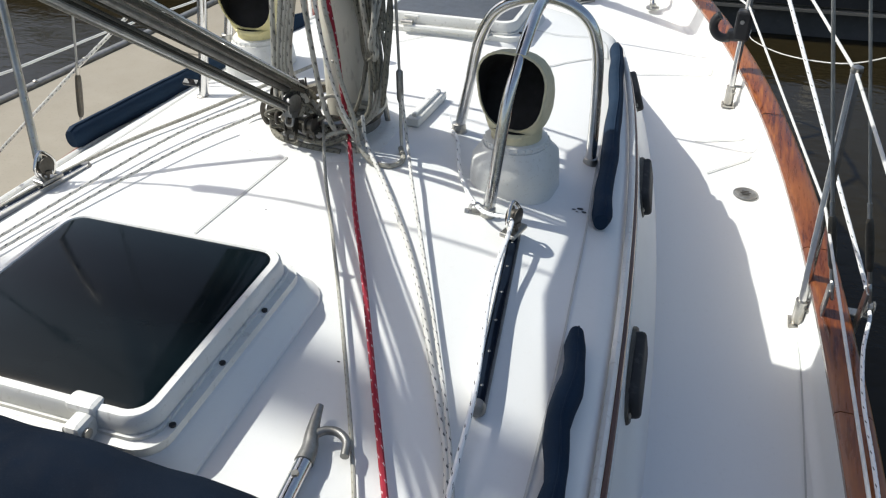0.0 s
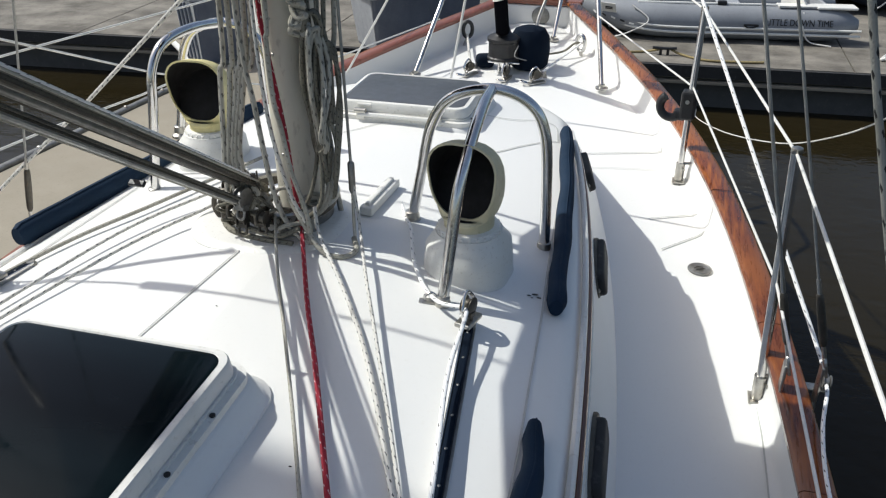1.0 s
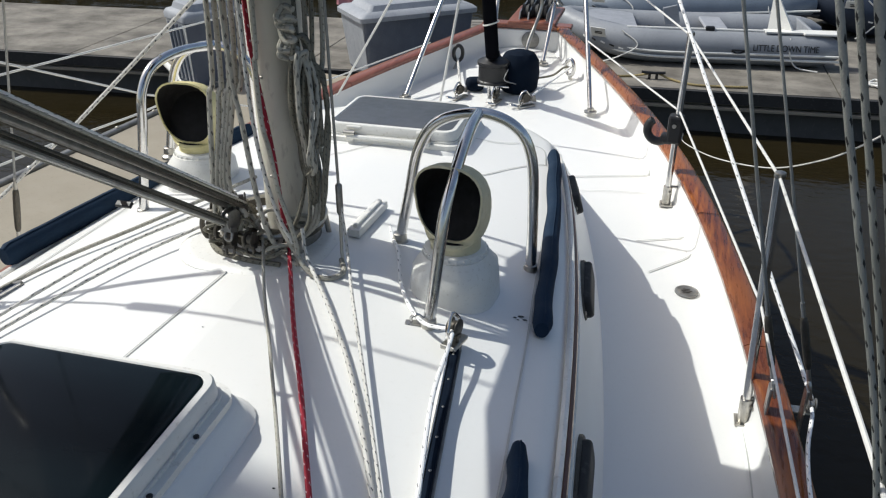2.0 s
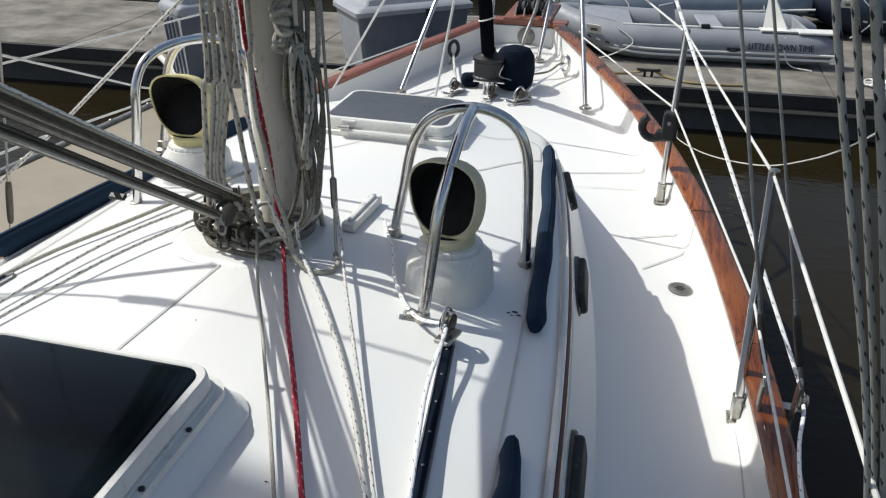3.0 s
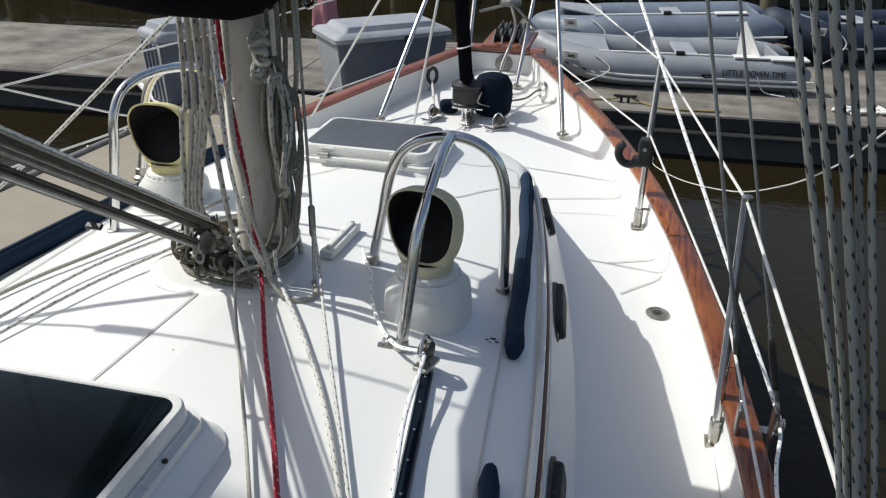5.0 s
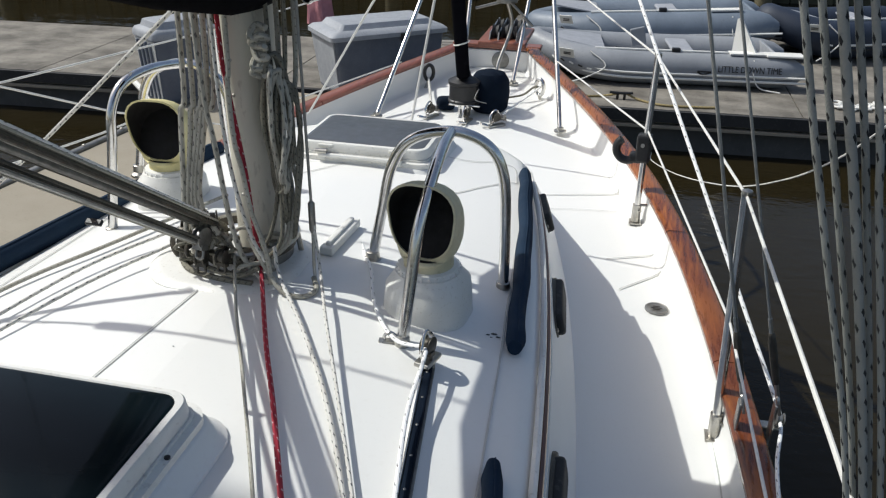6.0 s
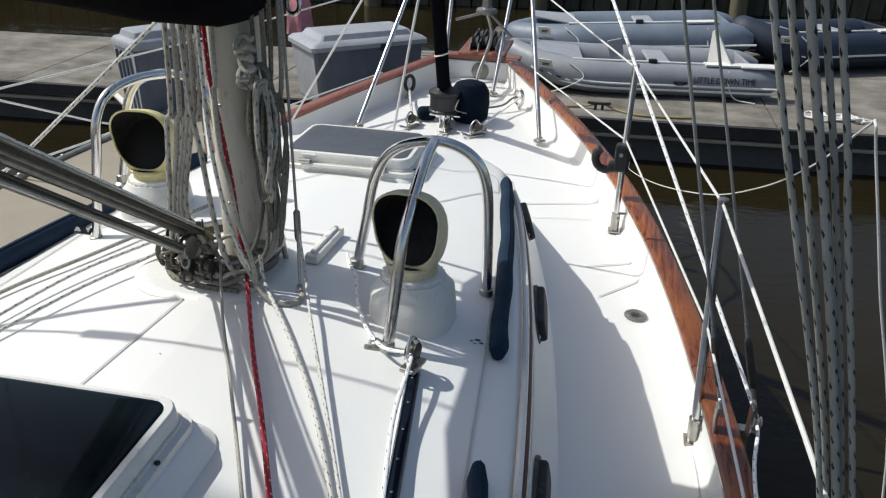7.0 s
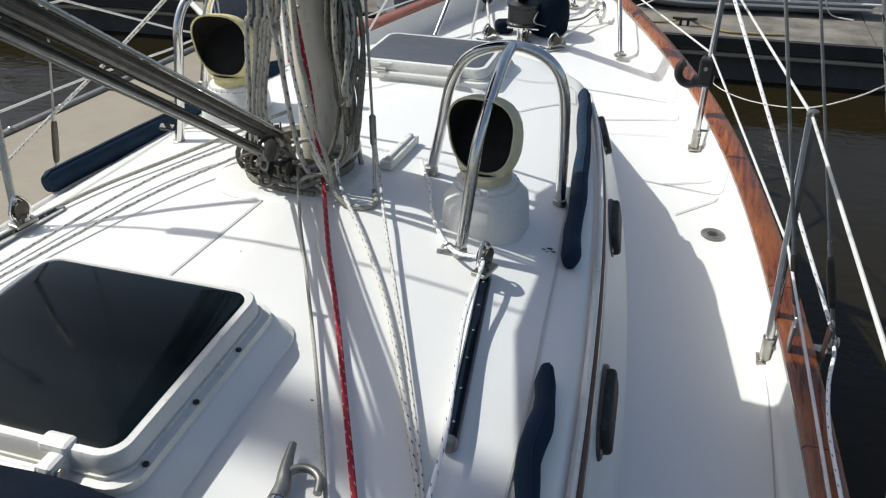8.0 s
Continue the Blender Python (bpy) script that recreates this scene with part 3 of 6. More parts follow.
def dinghy(at, rz, length, width, r, tube_mat, label, writing="", pitch=0.0, rise=1.0):
    """An inflatable: U-shaped tube with raised bow, cone ends, floor, transom, seat, paddle and lines."""
    o = thing("dinghy", at, label, "dinghy", "dinghies on the dock", rz=rz)
    o.matrix_basis = pose(*at, 0, -pitch, rz)
    L, W = length, width / 2 - r
    path = [(L / 2, -W, r), (L * 0.1, -W, r), (-L * 0.2, -W, r * 1.02), (-L * 0.36, -W * 0.76, r * (1 + 0.30 * rise)), (-L * 0.46, -W * 0.34, r * (1 + 0.72 * rise)), (-L * 0.505, 0, r * (1 + 0.95 * rise)),
            (-L * 0.46, W * 0.34, r * (1 + 0.72 * rise)), (-L * 0.36, W * 0.76, r * (1 + 0.30 * rise)), (-L * 0.2, W, r * 1.02), (L * 0.1, W, r), (L / 2, W, r)]

    def ends(t):
        e = min(t, 1 - t)
        return (0.35 + 0.65 * min(1, e / 0.05) ** 0.5) * (1 - 0.30 * max(0.0, 1 - abs(t - 0.5) / 0.16) ** 1.3)
    tb = part("tube", tube(path, r, 20, 10, taper=ends), tube_mat, o, smooth=True)
    for dz, q in ((0.0, 1.0), (-0.045, 0.97)):
        strake = [(x, y * (1 + 0.98 * r / max(W, 0.01)) if abs(y) > 0.01 else 0, z - 0.02 + dz) for x, y, z in path]
        strake[5] = (-L * 0.485 - r * 0.98, 0, r * (1 + 0.8 * rise) + dz)
        strake[4] = (strake[4][0] - r * 0.7, strake[4][1] * 0.86, strake[4][2])
        strake[6] = (strake[6][0] - r * 0.7, strake[6][1] * 0.86, strake[6][2])
        part("rub_strake", tube(strake, 0.012, 6, 8), white_trim if dz == 0 or writing else black_rubber, tb, smooth=True)
    part("floor", box((L * 0.80, W * 2, 0.03), (L * 0.02, 0, r * 0.55), 0.01), tube_light, o)
    part("transom", box((0.03, W * 1.95, r * 1.9), (L * 0.40, 0, r * 0.98), 0.01), tube_mat, o, "transom board")
    if writing:
        part("stern_board", box((0.34, 0.16, 0.022), (L * 0.415, -W, r * 2.02), 0.010), white_trim, o, "white board lying across the stern")
    part("thwart", box((0.20, W * 2.2, 0.03), (L * 0.06, 0, r * 1.75), 0.012), tube_light, o, "pale bench seat")
    if writing:
        part("seat_back", box((0.14, 0.03, 0.17), (-L * 0.10, W * 0.2, r * 2.2), 0.010, (0, -14, 0)), tube_grey, o, "grey upright board")
    part("bow_cover", rings([[(-L * 0.44, -W * 0.45, r * 2.35), (-L * 0.44, W * 0.45, r * 2.35), (-L * 0.44, W * 0.45, r * 2.28), (-L * 0.44, -W * 0.45, r * 2.28)],
                             [(-L * 0.24, -W * 0.9, r * 1.95), (-L * 0.24, W * 0.9, r * 1.95), (-L * 0.24, W * 0.9, r * 1.88), (-L * 0.24, -W * 0.9, r * 1.88)]]), tube_light, o, "pale bow cover")
    for s in (-1,):
        pad = part("paddle", merge(tube([(-L * 0.28, s * W, r * 2.05), (L * 0.22, s * W, r * 2.05)], 0.011, 8, 0), moved(box_mesh((L * 0.13, 0.12, 0.014)), Matrix.Translation((L * 0.28, s * W, r * 2.05)))), white_trim, o, "white plastic paddle", smooth=True)
        part("oarlock", box((0.08, 0.05, 0.045), (L * 0.02, s * W, r * 2.09), 0.012), black_plastic, o, "black oarlock")
    part("grab_line", tube([(-L * 0.30, -W * 1.0 - r * 0.5, r * 1.95), (-L * 0.24, -W - r * 0.98, r * 1.2), (-L * 0.30, -W - r * 1.0, r * 0.5), (-L * 0.36, -W - r * 0.9, r * 0.1)], 0.007, 6), white_line, o, "thin white grab line")
    part("stern_line", tube([(L * 0.30, -W - r * 0.6, r * 1.8), (L * 0.30, -W - r * 1.02, r * 1.0), (L * 0.33, -W - r * 1.05, r * 0.2), (L * 0.40, -W - r * 1.5, 0.01)], 0.006, 6), white_line, o, "thin white stern line")
    for k in range(5):
        a0 = -0.30 - 0.033 * k
        part("bow_stripe", box((0.045, 0.006, 0.014), (L * a0, -W * (1.0 - 0.10 * k) - r * (1.0 - 0.05 * k), r * (0.95 + 0.10 * k)), 0.001, (0, 12 + 3 * k, -12 - 9 * k)), black_plastic if k % 2 else white_trim, o)
    part("valve", lathe([(0.028, 0), (0.028, 0.012), (0.012, 0.02)], 12, (-L * 0.2, -W * 0.9, r * 2.0)), black_plastic, o, "black valve")
    part("patch", box((0.14, 0.006, 0.10), (-L * 0.385, -W * 0.80 - r * 0.86, r * 1.75), 0.002, (28, 0, -26)), white_trim, o, "white number patch")
    part("patch_bars", join(box((0.07, 0.004, 0.008), (-L * 0.385, -W * 0.80 - r * 0.93, r * 1.78), 0, (28, 0, -26)), box((0.07, 0.004, 0.008), (-L * 0.385, -W * 0.80 - r * 0.95, r * 1.70), 0, (28, 0, -26))), black_plastic, o, "dark bars on the patch")
    if writing:
        cu = bpy.data.curves.new("writing", "FONT")
        cu.body, cu.size, cu.extrude, cu.align_x = writing, 0.078, 0.002, "CENTER"
        tmp = new("writing_tmp", cu)
        bpy.context.view_layer.update()
        me = bpy.data.meshes.new_from_object(tmp.evaluated_get(bpy.context.evaluated_depsgraph_get()))
        bpy.data.objects.remove(tmp)
        # wrap the letters round the tube
        y0 = -W
        for v in me.vertices:
            a = (v.co.y + 0.012) / r
            rr = r + 0.003 + v.co.z
            v.co = Vector((L * 0.285 + v.co.x * 0.80, y0 - rr * math.cos(a), r + rr * math.sin(a)))
        me.materials.clear()
        me.materials.append(black_plastic)
        w = new("writing", me)
        w.parent = o
        w["label"] = "dark lettering LITTLE DOWN TIME"
        emblem = tube([(L * 0.285 - 0.46, -W - r * 1.01, r * 1.06), (L * 0.285 - 0.41, -W - r * 1.01, r * 0.90), (L * 0.285 - 0.34, -W - r * 1.01, r * 1.06), (L * 0.285 - 0.46, -W - r * 1.01, r * 1.08)], 0.008, 6)
        part("emblem", emblem, black_plastic, o, "small dark emblem outline")
    return o


dinghy((1.15, 8.12, DOCK_Z + 0.004), 7.0, 2.44, 1.05, 0.148, tube_grey, "grey inflatable dinghy with white paddles, lying on the dock", "LITTLE DOWN TIME")
dinghy((1.05, 9.26, DOCK_Z + 0.075), 7.0, 2.44, 1.10, 0.185, tube_slate, "grey-blue inflatable dinghy behind another, lying tilted on the dock", pitch=3.0, rise=0.15)
chock = part("timber_chock", box((0.12, 1.0, 0.13), (0, 0, 0.065), 0.012), plank_mat)
chock.matrix_basis = pose(2.02, 9.38, DOCK_Z - 0.01, 0, 0, 7)
tagged(chock, "weathered timber chock under a dinghy", "timber")
dinghy((3.10, 9.70, DOCK_Z + 0.02), 25.0, 1.9, 1.1, 0.19, tube_blue, "dark navy inflatable dinghy at the back of the dock")
fin = part("outboard_fin", rings([[(-0.02, -0.012, 0), (0.24, -0.012, 0), (0.24, 0.012, 0), (-0.02, 0.012, 0)], [(-0.02, -0.008, 0.29), (0.02, -0.008, 0.31), (0.02, 0.008, 0.31), (-0.02, 0.008, 0.29)]]), white_trim)
fin.matrix_basis = pose(1.78, 7.98, DOCK_Z + 0.29, 0, 0, -38)
tagged(fin, "white triangular board standing up in a dinghy", "board")
dock_back = part("dock_back", rings([[(a, dock_y(a) + 2.01, DOCK_Z - 0.14), (a, dock_y(a) + 2.01, DOCK_Z - 0.01), (a, dock_y(a) + 3.9, DOCK_Z - 0.01), (a, dock_y(a) + 3.9, DOCK_Z - 0.14)] for a in (-0.6, 5.2)]), concrete)
tagged(dock_back, "weathered grey dock extension", "dock", kind="structure")
ramp = thing("slatted_platform", (-0.45, 8.0, DOCK_Z), "low grey slatted timber platform on the dock", "platform", rz=12)
for i in range(9):
    part("slat", box((1.1, 0.10, 0.03), (0, -0.5 + i * 0.125, 0.10), 0.005), plank_mat, ramp)
for s in (-0.45, 0.45):
    part("bearer", box((0.06, 1.15, 0.085), (s, 0, 0.0425), 0.005), plank_mat, ramp)

hood = thing("covered_post", (-2.80, 9.35, DOCK_Z), "faded pink cloth cover over a post on the dock", "cover")
part("post", lathe([(0.05, -0.35), (0.05, 0.6)], 10), wall_wood, hood)
lp = []
for z, r in ((0.02, 0.15), (0.15, 0.135), (0.35, 0.13), (0.48, 0.105), (0.56, 0.055), (0.61, 0.01)):
    lp.append([(r * math.cos(a) * (1 + 0.20 * math.sin(5 * a + z * 5)), r * math.sin(a) * (1 + 0.20 * math.sin(5 * a + z * 5)), z) for a in np.linspace(0, 2 * math.pi, 24, endpoint=False)])
part("cloth", rings(lp), pink_cloth, hood, smooth=True)

cleat = part("dock_cleat", merge(tube([(-0.10, 0, 0.06), (0, 0, 0.055), (0.10, 0, 0.06)], 0.012, 8), tube([(-0.03, 0, 0), (-0.03, 0, 0.055)], 0.012, 8, 0), tube([(0.03, 0, 0), (0.03, 0, 0.055)], 0.012, 8, 0)), black_plastic, smooth=True)
cleat.matrix_basis = pose(0.80, 7.10, DOCK_Z, 0, 0, 5)
tagged(cleat, "dark metal cleat on the dock edge", "cleat")
rope("dock_line", [(0.30, 7.02, DOCK_Z + 0.012), (0.62, 7.12, DOCK_Z + 0.012), (0.78, 7.10, DOCK_Z + 0.05), (0.84, 7.12, DOCK_Z + 0.05), (0.95, 7.09, DOCK_Z + 0.014), (1.15, 6.98, DOCK_Z + 0.012), (1.45, 7.00, DOCK_Z + 0.012), (1.60, 7.03, DOCK_Z + 0.012)], 0.010, rope_yellow, "faded yellow dock line round a cleat on the dock")
pts = []
random.seed(9)
for i in range(46):
    pts.append((2.55 + 0.5 * i / 45 + random.uniform(-0.10, 0.10), 7.38 + random.uniform(-0.10, 0.10), DOCK_Z + 0.012 + 0.03 * random.random()))
rope("mooring_coil", pts, 0.010, white_line, "tangled white mooring rope heaped on the dock")


# ---- hatches ----
def deck_hatch(at, w, d, lens_mat, label, rz=0.0, tilt=0.0):
    o = thing("deck_hatch", at, label, "hatch", "deck hatches", rz=rz)
    o.matrix_basis = pose(*at, tilt, 0, rz)
    R = lambda k, r: rounded_rect(w + 2 * k, d + 2 * k, r)
    zz = lambda pts, z: [(x, y, z) for x, y in pts]
    part("coaming", rings([zz(R(0.075, 0.07), -0.03), zz(R(0.072, 0.068), 0.0), zz(R(0.060, 0.06), 0.010), zz(R(0.046, 0.05), 0.034), zz(R(0.040, 0.05), 0.038)]), gelcoat, o, "white moulded coaming", smooth=True)
    part("base_frame", rings([zz(R(0.040, 0.045), 0.036), zz(R(0.040, 0.045), 0.052), zz(R(0.028, 0.04), 0.054), zz(R(0.028, 0.04), 0.060)]), white_trim, o, smooth=True)
    frame_ = part("lid_frame", rings([zz(R(0.024, 0.04), 0.061), zz(R(0.024, 0.04), 0.064), zz(R(0.022, 0.04), 0.086), zz(R(0.019, 0.038), 0.090), zz(R(0.009, 0.032), 0.0915), zz(R(0.007, 0.030), 0.089)]), white_trim, o, "white lid frame", smooth=True)
    part("lens", rings([zz(R(0.006, 0.029), 0.080), zz(R(0.006, 0.029), 0.0900), zz(R(0.0, 0.025), 0.0915)]), lens_mat, o, "dark smoked acrylic pane", smooth=True)
    for s in (-1, 1):
        k = 1.0 if d > 0.3 else 0.55
        h = part("hinge", join(box((0.028, 0.045 * k, 0.05 * k), (s * w * 0.325, -d / 2 - 0.035, 0.062 - 0.012 * (1 - k)), 0.008 * k), box((0.05, 0.03, 0.022 * k), (s * w * 0.305, -d / 2 - 0.012, 0.086 - 0.012 * (1 - k)), 0.008 * k)), white_trim, o)
        part("pin", tube([(s * w * 0.325 - 0.018, -d / 2 - 0.045, 0.070), (s * w * 0.325 + 0.018, -d / 2 - 0.045, 0.070)], 0.008, 10, 0), steel_worn, h)
    part("hinge_rod", tube([(-w * 0.34, -d / 2 - 0.045, 0.058), (w * 0.34, -d / 2 - 0.045, 0.058)], 0.007, 8, 0), white_trim, o)
    for i in range(3):
        part("screw", lathe([(0.005, 0), (0.005, 0.003), (0.003, 0.004)], 8, (w / 2 + 0.034, -d * 0.46 + i * d * 0.35, 0.053)), black_plastic, o)
    for s in (-1, 1):
        part("screw", lathe([(0.007, 0), (0.007, 0.003), (0.003, 0.004)], 8, (s * w * 0.30, -d / 2 - 0.034, 0.053)), black_plastic, o)
    return o


deck_hatch((-0.060, 0.752, 0.466), 0.395, 0.372, acrylic, "large white-framed deck hatch with dark smoked pane, closed on the coachroof")
deck_hatch((0.022, 2.425, 0.429), 0.375, 0.270, acrylic_matt, "small white-framed forward hatch with dusty grey pane, closed", tilt=-1.0)


# ---- ventilators and their guards ----
def ventilator(at, rz, mat_, label, wide=1.0):
    o = thing("cowl_ventilator", at, label, "ventilator", "cowl ventilators", rz=rz)
    o.matrix_basis = pose(*at, 0, 0, rz) @ Matrix.Scale(0.84, 4)
    lo = rounded_rect(0.225, 0.235, 0.09, 7)
    hi = rounded_rect(0.178, 0.186, 0.083, 7)
    base = part("dorade_base", rings([[(x * 1.02, y * 1.02, -0.012) for x, y in lo], [(x, y, 0.006) for x, y in lo], [(x * 0.98, y * 0.98, 0.055) for x, y in lo], [(x * 0.945, y * 0.945, 0.092) for x, y in lo],
                                      [(x * 1.0, y * 1.0, 0.118) for x, y in hi], [(x * 0.96, y * 0.96, 0.128) for x, y in hi]]), gelcoat_old, o, "white moulded dorade base", smooth=True)
    part("collar", lathe([(0.083, 0.118), (0.084, 0.132), (0.080, 0.140), (0.070, 0.142)], 32), white_trim, o, "white ribbed collar", smooth=True)
    for k in range(26):
        a = 2 * math.pi * k / 26
        part("rib", box((0.006, 0.006, 0.017), (0.083 * math.cos(a), 0.083 * math.sin(a), 0.128), 0.001, (0, 0, math.degrees(a)), 1), white_trim, base)
    for k in range(6):
        a = 2 * math.pi * (k + 0.4) / 6
        part("screw", lathe([(0.005, 0), (0.004, 0.004)], 8, (0.112 * math.cos(a), 0.116 * math.sin(a), 0.004)), black_plastic, base)
    # the cowl turns from the upright neck to the mouth
    def cowl(scale, neck, depth=1.0):
        out = []
        steps = 14
        for i in range(steps + 1):
            t = i / steps
            th = radians(94 * t)
            rad = neck + (0.090 - 0.066) * t ** 0.8 + 0.014 * math.sin(math.pi * t)
            rx, ry = (rad * (0.90 if t > 0.5 else 1 - 0.1 * t * 2)) * scale * (1 + (wide - 1) * t), rad * (1 + 0.16 * t) * scale
            pivot = Vector((0, -0.050, 0.174))
            arm = 0.050 + 0.058 * t
            c = pivot + Vector((0, arm * math.cos(th), arm * math.sin(th)))
            n1, n2 = Vector((1, 0, 0)), Vector((0, math.cos(th), math.sin(th)))
            loop = []
            for k in range(32):
                a = 2 * math.pi * k / 32
                ca, sa = math.cos(a), math.sin(a)
                sq = 1 + 0.09 * t * abs(math.sin(2 * a)) ** 1.5
                egg = 1 + 0.15 * t * sa
                loop.append(c + n1 * (rx * ca * sq * egg) + n2 * (ry * sa * sq))
            out.append(loop)
        return out
    loops = [[(0.066 * math.cos(a), 0.066 * math.sin(a), 0.140) for a in np.linspace(0, 2 * math.pi, 32, endpoint=False)]] + cowl(1.0, 0.066)
    inner = cowl(0.965, 0.066)
    lip = [[Vector(p) + (Vector(p) - sum((Vector(q) for q in loops[-1]), Vector()) / 32).normalized() * 0.002 + Vector((0, -0.004, 0)) for p in loops[-1]]]
    hood_ = rings(loops + lip + [[Vector(p) + Vector((0, -0.006, 0)) for p in inner[-1]], inner[-1]], (True, False))
    ow = part("cowl", hood_, mat_, o, "cream vinyl cowl with a wide mouth", smooth=True)
    # the shade in the throat is put into its colour
    part("throat", rings([[tuple(p) for p in l] for l in inner[:7:-1]], (False, True)), throat_shade, ow, "inside of the cowl, its shade painted near-black", smooth=True)
    return o


ventilator((0.419, 1.527, 0.424), -6, cream, "cream cowl ventilator on a white dorade base under a steel guard", 1.06)
ventilator((-0.440, 1.940, 0.414), 4, cream_port, "yellowed cowl ventilator on a white base beside the mast", 1.16)


def vent_guard(at, mirror, label, front=None):
    """Arch of bent tube with a third leg that meets its crown, on round feet."""
    o = thing("ventilator_guard", at, label, "guard", "ventilator guards")
    m = -1 if mirror else 1
    X = lambda x, y, z: (m * (x - 0.396) , y - 1.60, z - 0.42)
    arch = [X(0.243, 1.674, 0.458), X(0.266, 1.68, 0.58), X(0.292, 1.68, 0.70), X(0.340, 1.68, 0.770), X(0.435, 1.68, 0.797), X(0.515, 1.682, 0.770), X(0.553, 1.685, 0.700), X(0.563, 1.690, 0.56), X(0.564, 1.695, 0.405)]
    part("arch", tube(arch, 0.0128, 14, 8), steel, o, "polished stainless steel arch", smooth=True)
    leg = [X(0.404, 1.355, 0.436), X(0.412, 1.385, 0.545), X(0.421, 1.418, 0.664), X(0.428, 1.458, 0.724), X(0.432, 1.525, 0.770), X(0.432, 1.600, 0.793), X(0.432, 1.675, 0.797)]
    if front:
        leg = [tuple(Vector(p) - Vector(at)) for p in front] + [arch[4]]
    part("front_leg", tube(leg, 0.0128, 14, 8), steel, o, "polished stainless steel front leg", smooth=True)
    for p in (arch[0], arch[-1], leg[0]):
        part("foot", lathe([(0.026, -0.014), (0.026, -0.006), (0.018, 0.0), (0.0165, 0.020), (0.0128, 0.022)], 18, p), steel_worn, o, smooth=True)
    return o


vent_guard((0.396, 1.60, 0.42), False, "polished stainless steel tube guard over a ventilator")
vent_guard((-0.440, 1.945, 0.432), False, "polished stainless steel tube guard over the port ventilator", [(-0.511, 1.733, 0.405), (-0.492, 1.734, 0.52), (-0.468, 1.736, 0.669), (-0.460, 1.747, 0.752), (-0.448, 1.795, 0.808), (-0.428, 1.90, 0.822)])


# ---- mast, boom, sail cover ----
mast = thing("mast", (0.0, 1.60, 0.462), "cream painted aluminium mast stepped on the coachroof", "mast")


def mast_loop(z, k=1.0):
    return [(0.054 * k * math.cos(a) * (1 + 0.05 * math.cos(2 * a)), 0.078 * k * math.sin(a), z) for a in np.linspace(0, 2 * math.pi, 36, endpoint=False)]


part("spar", rings([mast_loop(0.014), mast_loop(0.5), mast_loop(2.0), mast_loop(9.0)]), mast_paint, mast, smooth=True)
part("step_plate", rings([[(x - 0.075, y - 0.030, z) for x, y in rounded_rect(a, b, 0.13)] for a, b, z in ((0.37, 0.335, -0.012), (0.365, 0.33, 0.004), (0.345, 0.31, 0.012), (0.32, 0.285, 0.014))]), gelcoat_old, mast, "raised white mast step pad", smooth=True)
part("heel_fitting", rings([mast_loop(0.012, 1.10), mast_loop(0.055, 1.10), mast_loop(0.060, 1.02)]), alloy, mast, "grey alloy heel fitting", smooth=True)
part("sail_track", box((0.022, 0.014, 8.2), (0.0, -0.084, 4.75), 0.003), alloy, mast, "grey sail track")
for i in range(14):
    part("rivet", lathe([(0.0045, 0), (0.003, 0.003)], 6, (0, 0, 0)), steel_worn, mast).matrix_basis = pose(-0.006, -0.0785, 0.20 + i * 0.075, 90, 0, 0)
for z, w in ((0.42, 0.10), (0.80, 0.12)):
    c = part("cleat", tube([(0.078, -0.06, z - w / 2), (0.080, -0.04, z - w * 0.3), (0.080, -0.04, z + w * 0.3), (0.078, -0.06, z + w / 2)], 0.008, 8), alloy, mast, "grey alloy horn cleat", smooth=True)
    part("stud", box((0.03, 0.02, 0.03), (0.064, -0.035, z), 0.004), alloy, c)

# steel ring of turning blocks round the mast foot
org = thing("mast_foot_organiser", (-0.050, 1.600, 0.486), "worn steel ring with turning blocks round the mast foot", "rigging fitting")
ring_pts = [(0.122 * math.cos(a), 0.118 * math.sin(a), 0.040) for a in np.linspace(0, 2 * math.pi, 25)]
part("ring", tube(ring_pts, 0.0085, 8, 3), steel_worn, org, smooth=True)
for k in range(6):
    a = radians(20 + 60 * k)
    part("strut", tube([(0.122 * math.cos(a), 0.118 * math.sin(a), 0.040), (0.130 * math.cos(a), 0.120 * math.sin(a), -0.016)], 0.007, 8, 0), steel_worn, org)


def pulley(parent, at, r, rz, tilt=0.0, mat_=None):
    """A block: two cheeks, a sheave between them and a shackle."""
    disc = lambda rad, y0, y1: moved(lathe([(rad * 0.9, y0), (rad, y0 + 0.001), (rad, y1 - 0.001), (rad * 0.9, y1)], 18), pose(0, 0, 0, 90, 0, 0))
    me = merge(disc(r, -0.011, -0.007), disc(r, 0.007, 0.011), disc(r * 0.72, -0.006, 0.006), moved(box_mesh((r * 0.9, 0.026, r * 0.5)), Matrix.Translation((0, 0, -r * 0.9))), tube([(0, -0.009, -r * 1.0), (0, -0.008, -r * 1.9), (0, 0.008, -r * 1.9), (0, 0.009, -r * 1.0)], 0.0032, 6, 4))
    o = part("block", me, mat_ or alloy, parent, "grey turning block", smooth=True)
    o.matrix_basis = pose(*at, 0, tilt, rz)
    return o


